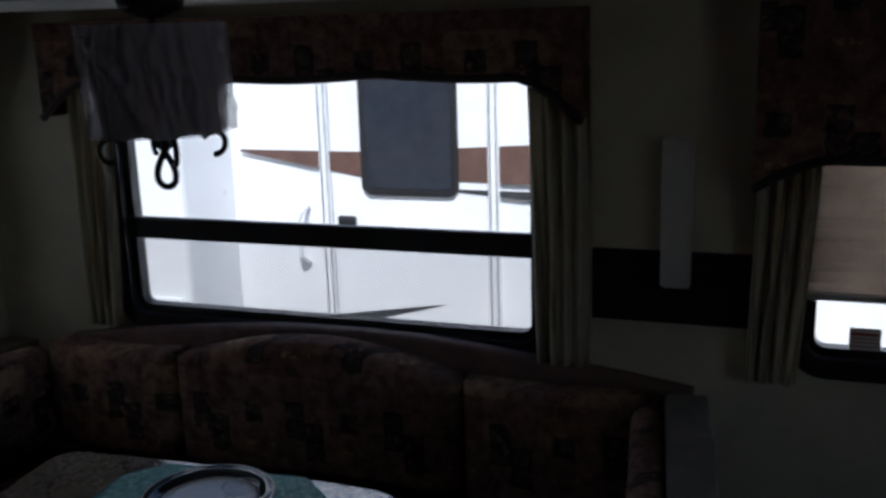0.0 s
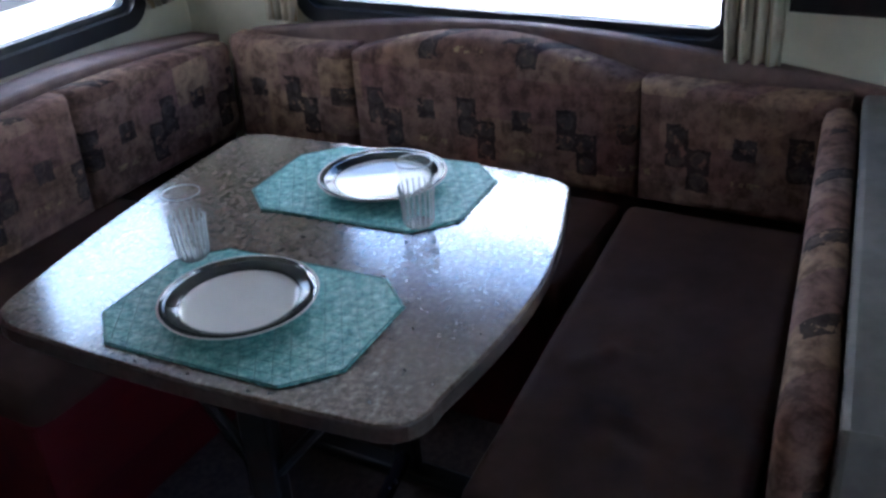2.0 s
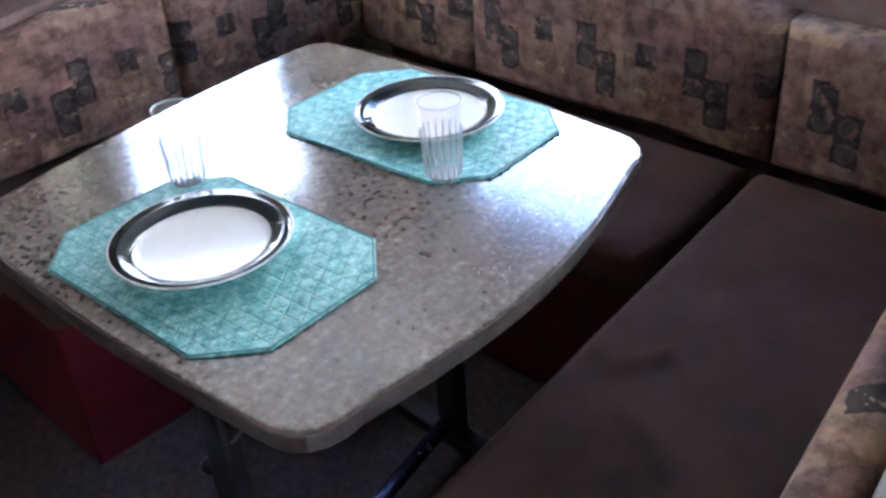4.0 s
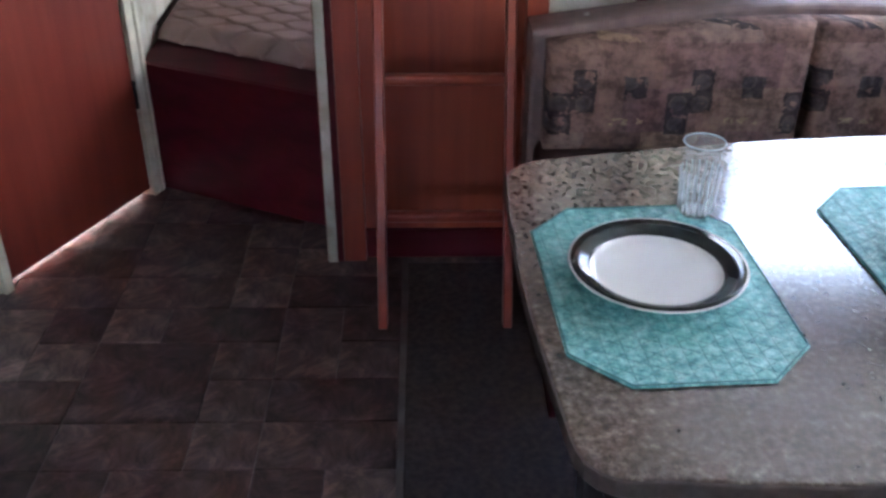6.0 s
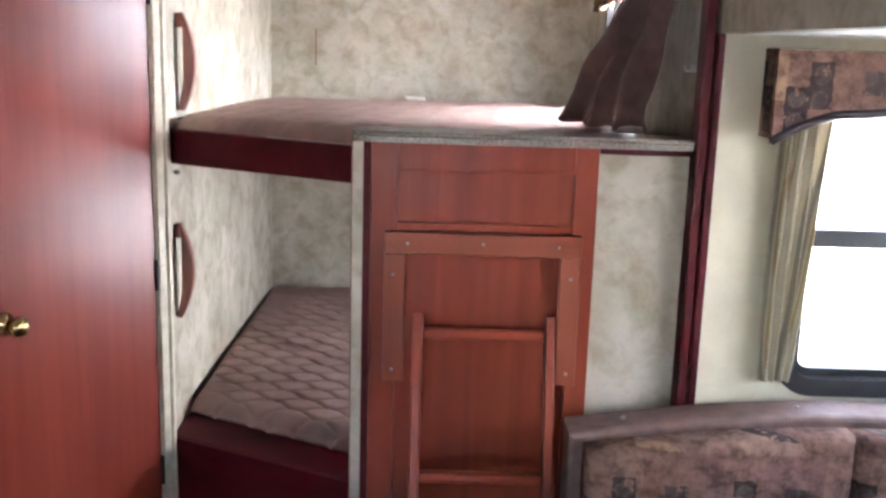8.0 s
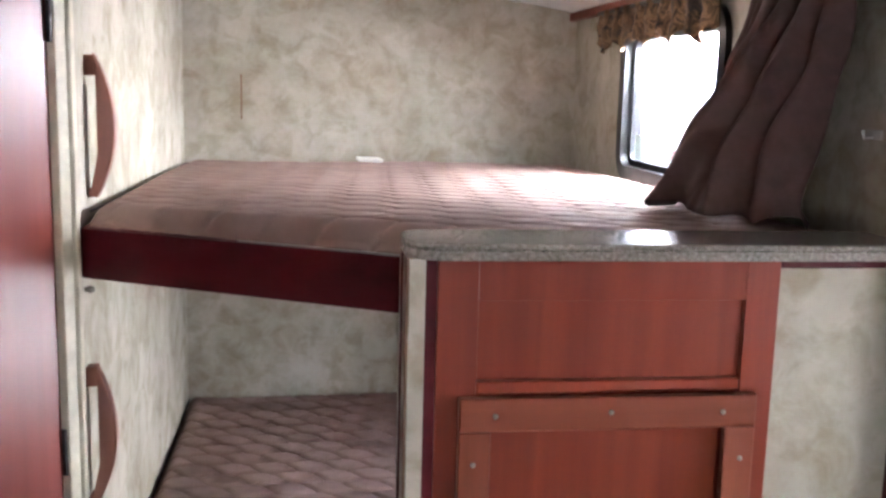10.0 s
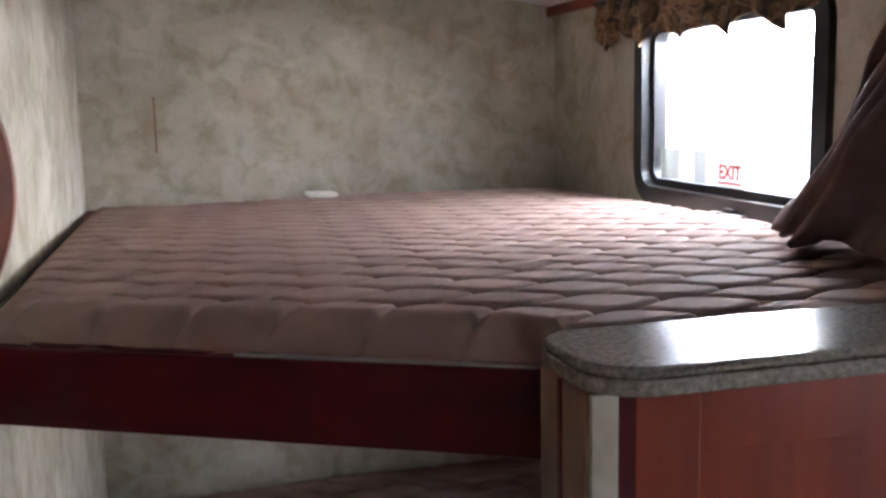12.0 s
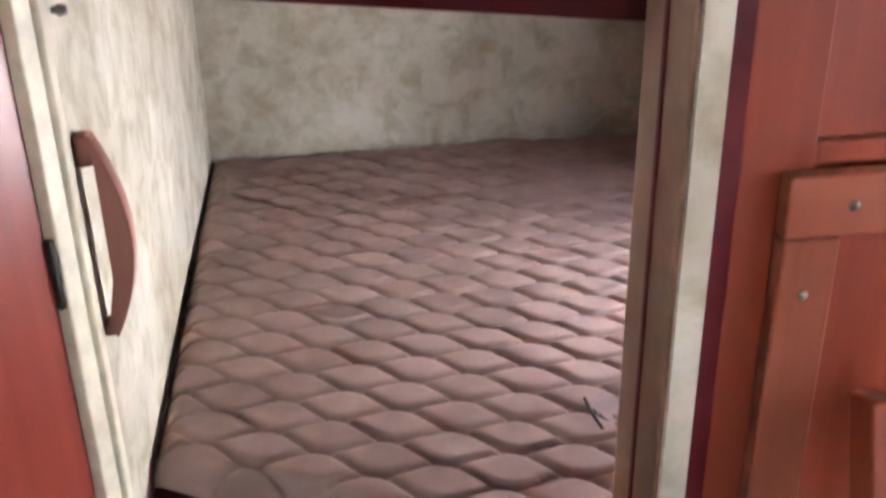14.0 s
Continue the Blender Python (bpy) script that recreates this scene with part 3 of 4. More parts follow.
part("latch_base", box(X_WALL - 0.030, X_WALL - 0.0165, 1.09, 1.13, 1.3765, 1.396, 0.003), BLACK, bw)
# out-of-view opening, added with its lamp to fill the room from the front
window("window_5", "y", Y_FRONT, -1, PW, "unseen front window added to let in fill light", [])
window("window_6", "x", X_WALL, 1, LW, "black-framed window beside the lower bunk", [])

# ---- bunks ----


def quilt(x, y, pitch, length, turn):
    """Height of quilted ticking: staggered lens shapes between wavy stitch lines, turned to the mattress."""
    c, s = math.cos(radians(turn)), math.sin(radians(turn))
    x, y = x * c - y * s, x * s + y * c
    best = 9.0
    k0 = math.floor(y / pitch)
    for k in (k0 - 1, k0, k0 + 1, k0 + 2):
        line = k * pitch + (pitch * 0.5) * (1 if k % 2 else -1) * math.cos(2 * math.pi * x / length)
        best = min(best, abs(y - line))
    t = min(1.0, best / (pitch * 0.5))
    return 0.004 + 0.022 * (1 - (1 - t) ** 4)


def bunk_front(x):
    """y of the slanted front of both bunks."""
    if x < 0:
        return 0.20 + 0.33 * min(1.0, -x / 0.61)
    return 0.20 - 0.09 * min(1.0, x / 0.06)


def mattress(name, base_z, top_z, x0, x1, y1, inset, label, stitch, roll=0.05, sag=0.0):
    ob = thing(name, ((x0 + x1) / 2, 1.2, base_z), label, "mattress", "bunk mattresses")
    nx, ny = 240, 460
    bm = bmesh.new()
    rows = []
    for i in range(nx + 1):
        x = x0 + (x1 - x0) * i / nx
        f = bunk_front(x) + inset
        row = []
        for j in range(ny + 1):
            y = f + (y1 - f) * j / ny
            edge = min((x - x0), (x1 - x), (y - f), (y1 - y))
            drop = 0.042 * (1 - min(1.0, edge / roll)) ** 2
            row.append(bm.verts.new((x, y, top_z - 0.025 + quilt(x, y, *stitch) - drop + 0.004 * math.sin(x * 5 + y * 3) - sag * (j / ny))))
        rows.append(row)
    for i in range(nx):
        for j in range(ny):
            bm.faces.new((rows[i][j], rows[i + 1][j], rows[i + 1][j + 1], rows[i][j + 1]))
    border = [rows[i][0] for i in range(nx + 1)] + [rows[nx][j] for j in range(1, ny + 1)] + [rows[i][ny] for i in range(nx - 1, -1, -1)] + [rows[0][j] for j in range(ny - 1, 0, -1)]
    n = len(border)
    rings = [border]
    for k, swell in ((0.3, 0.010), (0.6, 0.014), (0.85, 0.008), (1.0, 0.0)):
        ring = []
        for i, v in enumerate(border):
            puff = swell * (0.45 + 0.55 * abs(math.sin(math.pi * v.co.x / 0.19 + 0.4))) if i <= nx else 0.0
            ring.append(bm.verts.new((v.co.x, v.co.y - puff, v.co.z + (base_z - v.co.z) * k)))
        rings.append(ring)
    for top, low in zip(rings, rings[1:]):
        for i in range(n):
            j = (i + 1) % n
            bm.faces.new((top[i], low[i], low[j], top[j]))
    bmesh.ops.recalc_face_normals(bm, faces=bm.faces)
    part("ticking", bm, MATTRESS, ob, "", True)
    zp = top_z - 0.05
    loop = [(x0 + 0.004, bunk_front(x0) + inset + 0.02, zp + 0.03), (x0 + 0.004, y1 - 0.01, zp + 0.03 - sag)]
    part("piping", tube(loop, 0.0025, 8), PIPING, ob, "dark piping along the wall edge")
    return ob


def bunk_base(name, z0, z1, material, inset, label):
    pts = [(BX + 0.003, bunk_front(BX) + inset), (0.02, 0.19 + inset * 0.5), (0.03, 0.12), (X_WALL - 0.003, 0.12), (X_WALL - 0.003, Y_REAR - 0.003), (BX + 0.003, Y_REAR - 0.003)]
    ob = thing(name, (0.1, 1.2, z0), label, "bunk bed")
    part("platform", prism(pts, z0, z1, 0.003), material, ob)
    a, b = Vector(pts[0]), Vector(pts[1])
    d = (b - a).normalized()
    out = Vector((d.y, -d.x)) * 0.012
    face = [tuple(a + d * 0.002), tuple(b - d * 0.004), tuple(b - d * 0.004 + out), tuple(a + d * 0.008 + out)]
    part("front_board", prism(face, z0 + 0.003, z1 - 0.001, 0.002), material, ob, "dark cherry front board")
    if z0 > 1:
        c = a + (b - a) * 0.5
        lip = [tuple(c), tuple(b - d * 0.006), tuple(b - d * 0.006 + out * 0.8), tuple(c + out * 0.8)]
        part("edge_lip", prism(lip, z1, z1 + 0.0025), plain("grey_edge_strip", (0.30, 0.28, 0.26), 0.6), ob, "pale strip along the board's top edge")
    return ob


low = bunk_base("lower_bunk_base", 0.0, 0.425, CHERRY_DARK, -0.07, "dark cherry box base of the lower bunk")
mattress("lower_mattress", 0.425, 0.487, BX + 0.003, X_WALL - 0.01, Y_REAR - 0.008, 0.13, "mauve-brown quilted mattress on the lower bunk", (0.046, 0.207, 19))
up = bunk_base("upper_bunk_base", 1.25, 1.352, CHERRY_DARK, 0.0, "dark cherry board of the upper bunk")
mattress("upper_mattress", 1.352, 1.400, BX + 0.012, X_WALL - 0.01, Y_REAR - 0.008, 0.012, "mauve-brown quilted mattress on the upper bunk", (0.052, 0.205, 4), 0.045, 0.034)

setting("wall_seam", box(-0.411, -0.405, Y_REAR - 0.0012, Y_REAR, 1.51, 1.67), TRIM_BROWN, "short brown scuff on the rear wallpaper", "trim")

# ---- wardrobe, counter, ladder ----
wardrobe = thing("wardrobe", (0.28, 0.04, 0), "cherry wardrobe cabinet with drop-down panel at the foot of the bunks", "cabinet")
part("side_panel", box(-0.026, 0.0215, -0.0215, 0.085, 0, 1.3875, 0.002), TRIM_BROWN, wardrobe, "brown side board")
part("edge_strip", box(-0.022, 0.003, -0.028, -0.0218, 0, 1.387, 0.001), PAPER, wardrobe, "wallpapered front edge")
# dark strip laid over the lit board as the gap's shade
part("groove_strip", box(0.0036, 0.0212, -0.0236, -0.0218, 0, 1.386), CHERRY_DARK, wardrobe, "dark strip standing in for the shaded gap")
# thin raised dark line drawn for the shade in a vertical groove
part("corner_bead", box(-0.0285, -0.0262, 0.028, 0.034, 0, 1.387), CHERRY_DARK, wardrobe)
part("body", box(0.022, 0.565, 0.0, 0.096, 0, 1.387), CHERRY, wardrobe)
frame_bm = box(0.022, 0.085, -0.022, -0.001, 0, 1.386, 0.0015)
frame_bm = join(frame_bm, box(0.51, 0.565, -0.022, -0.001, 0, 1.386, 0.0015))
part("face_frame", frame_bm, CHERRY, wardrobe)
part("top_rail", box(0.0853, 0.5097, -0.0218, -0.001, 1.322, 1.386, 0.001), CHERRY, wardrobe)
part("upper_panel", box(0.0855, 0.5095, -0.013, -0.001, 1.196, 1.3215, 0.001), CHERRY, wardrobe)
part("middle_rail", box(0.0855, 0.5095, -0.0225, -0.001, 1.176, 1.1955, 0.003), CHERRY_H, wardrobe)
part("lower_panel", box(0.0855, 0.5095, -0.008, -0.001, 0.1, 1.1755, 0.002), CHERRY, wardrobe)
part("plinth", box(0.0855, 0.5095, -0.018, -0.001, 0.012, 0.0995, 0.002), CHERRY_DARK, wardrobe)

filler = setting("wall_filler", box(0.567, 0.781, -0.012, 0.03, 0, 1.372), PAPER, "narrow wallpapered panel beside the wardrobe", "wall")
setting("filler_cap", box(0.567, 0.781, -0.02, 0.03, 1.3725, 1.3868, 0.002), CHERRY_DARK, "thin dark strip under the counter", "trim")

pts = []
for i in range(9):
    t = radians(180 + 90 * i / 8)
    pts.append((0.032 + 0.06 * math.cos(t), 0.006 + 0.06 * math.sin(t)))
pts += [(0.781, -0.054), (0.781, 0.107)]
for i in range(5):
    t = radians(90 + 90 * i / 4)
    pts.append((0.018 + 0.046 * math.cos(t), 0.062 + 0.045 * math.sin(t)))
counter = thing("counter", (0.3, 0.1, 1.388), "grey-brown speckled laminate counter with rounded end", "counter")
part("top", prism(pts, 1.404, 1.414, 0.005, 3), COUNTER, counter)
part("edge_band", prism([(x + (0.0006 if x < 0.1 else -0.002), y * 0.994) for x, y in pts], 1.3885, 1.4038, 0.002), COUNTER, counter, "speckled front edge under the top")

hanger = thing("ladder_holder", (0.295, -0.03, 0.79), "orange cherry frame screwed to the wardrobe", "ladder holder")
part("stile", box(0.057, 0.107, -0.042, -0.0226, 0.797, 1.120, 0.003), CHERRY_LIGHT, hanger)
part("stile", box(0.483, 0.533, -0.042, -0.0226, 0.797, 1.120, 0.003), CHERRY_LIGHT, hanger)
part("rail", box(0.057, 0.533, -0.042, -0.0226, 1.1205, 1.174, 0.003), CHERRY_LIGHT_H, hanger)
for x, z in ((0.113, 1.147), (0.295, 1.15), (0.477, 1.147), (0.08, 1.07), (0.51, 1.07), (0.08, 0.83), (0.51, 0.83)):
    s = lathe([(0, 0.003), (0.0025, 0.0026), (0.0042, 0.0008), (0.0042, -0.002)], n=14)
    spin(s, Matrix.Translation((x, -0.0425, z)) @ Matrix.Rotation(radians(90), 4, "X"))
    part("screw", s, STEEL, hanger, "", True)

ladder = thing("bunk_ladder", (0.3, -0.36, 0), "cherry bunk ladder leaning on the wardrobe", "ladder")
LT, LB = Vector((0, -0.066, 0.975)), Vector((0, -0.355, 0.0))


def lad(z):
    return LB.y + (LT.y - LB.y) * z / LT.z


for x in (0.144, 0.462):
    bm = box(-0.012, 0.012, -0.02, 0.02, 0.0, (LT - LB).length, 0.005, 3)
    ang = math.atan2(LT.y - LB.y, LT.z - LB.z)
    spin(bm, Matrix.Translation((x, LB.y, 0.006)) @ Matrix.Rotation(-ang, 4, "X"))
    part("stile", bm, CHERRY, ladder)
for z in (0.935, 0.61, 0.285):
    part("rung", box(0.1565, 0.4495, lad(z) - 0.014, lad(z) + 0.014, z - 0.013, z + 0.013, 0.008, 3), CHERRY_H, ladder, "", True)


def grab_handle(z0, z1, yc, label):
    """A D-shaped wooden grab handle on the partition."""
    ob = thing("grab_handle", (BX, yc, z0), label, "handle", "grab handles")
    n = 20
    foot = 0.045

    def bow(t):
        return 0.010 + 0.045 * math.sin(math.pi * (0.03 + 0.94 * t)) ** 0.8

    outer = [(bow(i / n), z0 + (z1 - z0) * i / n) for i in range(n + 1)]
    inner = [(min(0.022, 0.006 + 0.05 * i / n), z0 + 0.012 + (z1 - foot - z0 - 0.012) * i / n) for i in range(n + 1)]
    bm = bmesh.new()
    loops = [[bm.verts.new((BX + d, yc + s, z)) for d, z in line] for s in (-0.016, 0.016) for line in (outer, inner)]
    for i in range(n):
        for p, q in ((0, 1), (1, 3), (3, 2), (2, 0)):
            bm.faces.new((loops[p][i], loops[p][i + 1], loops[q][i + 1], loops[q][i]))
    for i in (0, n):
        bm.faces.new((loops[0][i], loops[1][i], loops[3][i], loops[2][i]))
    bmesh.ops.recalc_face_normals(bm, faces=bm.faces)
    rims = [e for e in bm.edges if e.calc_face_angle(0) > 0.9]
    bmesh.ops.bevel(bm, geom=rims, offset=0.004, segments=2, affect="EDGES", profile=0.5, clamp_overlap=True)
    part("grip", bm, HANDLE_WOOD, ob, "", True)
    part("foot", box(BX - 0.001, BX + 0.0225, yc - 0.0165, yc + 0.0165, z1 - foot, z1 - 0.004, 0.004), HANDLE_WOOD, ob)
    part("foot", box(BX - 0.001, BX + 0.014, yc - 0.0165, yc + 0.0165, z0 + 0.002, z0 + 0.020, 0.004), HANDLE_WOOD, ob)


grab_handle(0.775, 1.07, 0.55, "curved cherry grab handle beside the lower bunk")
grab_handle(1.40, 1.69, 0.62, "curved cherry grab handle beside the upper bunk")
bolt = thing("bunk_bolt", (BX, 0.555, 1.22), "small chrome bolt under the upper bunk", "bolt")
b = lathe([(0, 0.02), (0.006, 0.018), (0.008, 0.008), (0.005, 0.004), (0.005, -0.002)], n=16)
spin(b, Matrix.Translation((BX, 0.555, 1.222)) @ Matrix.Rotation(radians(90), 4, "Y"))
part("head", b, STEEL, bolt, "", True)
pp = thing("folded_paper", (0.05, 2.12, 1.37), "small folded white paper on the upper mattress", "paper")
bm = box(-0.045, 0.045, -0.02, 0.02, 0.0, 0.012, 0.002)
spin(bm, Matrix.Translation((0.05, 2.10, 1.372)) @ Euler((0.12, 0.05, 0.3)).to_matrix().to_4x4())
part("sheet", bm, PAPER_WHITE, pp)

# ---- dinette ----


def table_outline(grow=0.0):
    corners = [Vector((0.382, -0.912)), Vector((0.416, -1.676)), Vector((1.186, -1.582)), Vector((1.176, -0.797))]
    bow = [0.012, 0.042, 0.012, 0.015]
    mid = sum(corners, Vector((0, 0))) / 4
    pts = []
    r = 0.085
    for i, c in enumerate(corners):
        prev, nxt = corners[i - 1], corners[(i + 1) % 4]
        a = c + (prev - c).normalized() * r
        b = c + (nxt - c).normalized() * r
        for k in range(7):
            t = k / 6
            pts.append(a * (1 - t) ** 2 + c * 2 * t * (1 - t) + b * t ** 2)
        e = nxt + (c - nxt).normalized() * r
        d = (e - b)
        nrm = Vector((d.y, -d.x)).normalized()
        if nrm.dot((b + e) / 2 - mid) < 0:
            nrm = -nrm
        for k in range(1, 12):
            t = k / 12
            pts.append(b + d * t + nrm * bow[i] * math.sin(math.pi * t))
    return [tuple(p + (p - mid).normalized() * grow) for p in pts]


table = thing("dinette_table", (0.8, -1.28, 0.0), "speckled brown laminate dinette table on black folding legs", "table")
part("tabletop", prism(table_outline(-0.003), 0.722, 0.75, 0.004, 3), STONE, table)
part("edge_band", prism(table_outline(0.0), 0.7215, 0.747, 0.003), plain("brown_edge_band", (0.075, 0.055, 0.046), 0.35, vary=0.3, scale=60), table, "moulded edge band")
for x, y in ((0.50, -1.34), (1.06, -1.22)):
    part("top_bar", box(x - 0.03, x + 0.03, y - 0.26, y + 0.26, 0.70, 0.721, 0.003), BLACK_METAL, table)
    part("post", box(x - 0.016, x + 0.016, y - 0.03, y + 0.03, 0.035, 0.70, 0.006), BLACK_METAL, table)
    part("foot", box(x - 0.026, x + 0.026, y - 0.27, y + 0.27, 0.013, 0.04, 0.008), BLACK_METAL, table)
    for d in (-1, 1):
        part("brace", tube([(x, y + d * 0.025, 0.52), (x, y + d * 0.17, 0.70)], 0.010, 8), BLACK_METAL, table)
    part("knob", lathe([(0, 0.0), (0.014, 0.002), (0.016, 0.012), (0.010, 0.02), (0, 0.021)], (x - 0.012, y + 0.03, 0.43), 16), BLACK_METAL, table, "small black locking knob", True)
part("stretcher", tube([(0.50, -1.34, 0.075), (1.06, -1.22, 0.075)], 0.016, 12), plain("blue_black_steel", (0.05, 0.05, 0.09), 0.25, metal=0.6), table, "shiny dark steel tube", True)

SEAT, BASE = 0.475, 0.36


def cushion(name, x0, x1, y0, y1, z0, z1, mat, parent, r=0.03, label="", skew=0.0, folds=(), cuts=15):
    """A padded block with soft, slightly uneven faces."""
    bm = box(x0, x1, y0, y1, z0, z1)
    bmesh.ops.subdivide_edges(bm, edges=bm.edges[:], cuts=cuts, use_grid_fill=True)
    c = Vector(((x0 + x1) / 2, (y0 + y1) / 2, (z0 + z1) / 2))
    h = Vector(((x1 - x0) / 2, (y1 - y0) / 2, (z1 - z0) / 2))
    for v in bm.verts:
        p = v.co - c
        q = Vector([max(-1, min(1, p[i] / h[i])) for i in range(3)])
        core = Vector([max(-(h[i] - r), min(h[i] - r, p[i])) for i in range(3)])
        d = p - core
        if d.length > 1e-6:
            p = core + d.normalized() * min(r, d.length)
        puff = 0.008 * (1 - q.x ** 2) * (1 - q.y ** 2) + 0.008 * (1 - q.y ** 2) * (1 - q.z ** 2) + 0.008 * (1 - q.x ** 2) * (1 - q.z ** 2)
        p = p + p.normalized() * puff * 0.6
        fold = 0.006 * max(0.0, noise.noise(Vector((v.co.x * 5, v.co.y * 9, 3.3)))) * (1 if v.co.z > c.z else 0)
        for ax, ay, bx, by, high in folds:
            a2, b2 = Vector((ax, ay)), Vector((bx, by))
            k = max(0.0, min(1.0, (v.co.xy - a2).dot(b2 - a2) / (b2 - a2).length_squared))
            gap = (v.co.xy - a2.lerp(b2, k)).length
            fold += high * (math.exp(-(gap / 0.012) ** 2) - 0.5 * math.exp(-((gap - 0.03) / 0.015) ** 2)) * (1 if v.co.z > c.z else 0)
        v.co = c + p + Vector((0, skew * (q.x / 2) * (1 if skew else 0), fold + 0.002 * noise.noise(v.co * 9)))
    return part(name, bm, mat, parent, label, True)


def arch(u0, u1, z0, ze, zm, n=18, u_start=0.0, u_end=1.0):
    """Outline of a bench back with an arched top, in (u, z)."""
    pts = [(u0, z0), (u1, z0)]
    for i in range(n + 1):
        t = i / n
        pts.append((u1 + (u0 - u1) * t, ze + (zm - ze) * math.sin(math.pi * (u_start + (u_end - u_start) * (1 - t)))))
    return pts


rear_bench = thing("rear_bench", (1.1, -0.4, 0), "dinette bench with patchwork back beside the end wall", "bench", "dinette benches")
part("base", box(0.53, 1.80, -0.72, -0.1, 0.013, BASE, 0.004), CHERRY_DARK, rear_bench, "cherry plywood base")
cushion("seat", 0.52, 1.24, -0.75, -0.2, BASE, SEAT, VINYL, rear_bench, 0.03, "brown vinyl seat cushion")
part("back_frame", upright(arch(0.505, 1.80, 0.013, 0.738, 0.80), -0.20, -0.082, 0.012), BENCH_TRIM, rear_bench, "brown vinyl covered back frame")
for x0, x1 in ((0.535, 1.135), (1.14, 1.72)):
    part("back_cushion", upright(arch(x0, x1, SEAT, 0.730, 0.785, 10, 0.0, 0.5) if x0 < 1 else arch(x0, x1, SEAT, 0.745, 0.785, 10, 0.5, 1.0), -0.31, -0.2005, 0.028), PATCH, rear_bench, "patchwork print back cushion", True)

far_bench = thing("far_bench", (1.6, -1.15, 0), "middle dinette bench with arched patchwork back under the window", "bench", "dinette benches")
part("base", box(1.30, 1.80, -1.56, -0.722, 0.013, BASE, 0.004), CHERRY_DARK, far_bench, "cherry plywood base")
cushion("seat", 1.26, 1.675, -1.505, -0.325, BASE, SEAT, VINYL, far_bench, 0.03, "brown vinyl seat cushion")
part("back_frame", sideways(arch(-2.05, -0.32, 0.013, 0.765, 0.845), 1.79, 1.835, 0.01), BENCH_TRIM, far_bench, "brown vinyl covered back frame")
for y0, y1, a, b_ in ((-0.73, -0.325, 0.775, 0.765), (-1.52, -0.735, 0.765, 0.838), (-1.97, -1.525, 0.77, 0.765)):
    part("back_cushion", sideways(arch(y0, y1, SEAT, a, b_, 12), 1.68, 1.7895, 0.025), PATCH, far_bench, "patchwork print back cushion", True)

front_bench = thing("front_bench", (1.1, -1.8, 0), "dinette bench with patchwork back and wrinkled brown vinyl seat", "bench", "dinette benches")
TURN = Matrix.Translation((1.65, -1.935, 0)) @ Matrix.Rotation(radians(7), 4, "Z") @ Matrix.Translation((-1.65, 1.98, 0))
part("base", spin(box(0.64, 1.74, -2.06, -1.60, 0.013, BASE, 0.004), TURN), CHERRY_DARK, front_bench, "cherry plywood base")
cushion("seat", 0.60, 1.675, -1.985, -1.56, BASE, SEAT, VINYL, front_bench, 0.03, "wrinkled brown vinyl seat cushion", 0.10, [(0.93, -1.66, 0.87, -1.80, 0.006), (1.0, -1.635, 1.07, -1.69, 0.005), (1.07, -1.69, 1.05, -1.75, 0.0045), (0.90, -1.72, 0.83, -1.90, 0.005)], 60)
part("back_cushion", spin(upright(arch(0.60, 1.67, SEAT - 0.02, 0.765, 0.79), -2.045, -1.975, 0.024), TURN), PATCH, front_bench, "patchwork print back cushion", True)
part("back_frame", spin(upright(arch(0.585, 1.72, 0.013, 0.78, 0.80), -2.14, -2.047, 0.01), TURN), BOARD, front_bench, "pale back board with shade put into its colour")

# place settings
MAT_W, MAT_D, CUT = 0.305, 0.435, 0.066


def placemat(at, turn):
    ob = thing("placemat", at, "teal woven octagonal placemat on the table", "placemat", "placemats")
    w, d = MAT_W / 2, MAT_D / 2
    pts = [(w, d - CUT), (w - CUT, d), (-w + CUT, d), (-w, d - CUT), (-w, -d + CUT), (-w + CUT, -d), (w - CUT, -d), (w, -d + CUT)]
    cloth = spin(prism(pts, 0, 0.0035, 0.0012, 1), pose(*at, 0, 0, turn))
    cl = part("cloth", cloth, TEAL, ob)
    loop = [Vector((x * 0.985, y * 0.985, 0.0034)) for x, y in pts]
    part("stitched_hem", spin(tube(loop, 0.0014, 6, True), pose(*at, 0, 0, turn)), TEAL_EDGE, cl, "darker stitched hem")
    return ob


placemat((0.571, -1.298, 0.7505), 3)
placemat((1.022, -1.232, 0.7505), 4)


def plate(at):
    ob = thing("plate", at, "white china plate with a wide charcoal rim band on a placemat", "plate", "plates")
    prof = [(0, 0.0075), (0.080, 0.0075), (0.087, 0.0085), (0.090, 0.0105)]
    under = [(0.1215, 0.0195), (0.092, 0.006), (0.075, 0.0), (0.070, 0.0), (0.068, 0.003), (0, 0.003)]
    part("dish", lathe(prof + [(0.0902, 0.0106), (0.119, 0.0212), (0.121, 0.0222), (0.1224, 0.0212)] + under, at, 72), CHINA, ob, "", True)
    part("rim_band", lathe([(0.0905, 0.0116), (0.095, 0.0138), (0.105, 0.0175), (0.1185, 0.0222), (0.1185, 0.0206), (0.0905, 0.0102), (0.0905, 0.0116)], at, 72, True), CHINA_BAND, ob, "glossy charcoal rim band", True)
    return ob


plate((0.572, -1.278, 0.754))
plate((1.035, -1.246, 0.754))


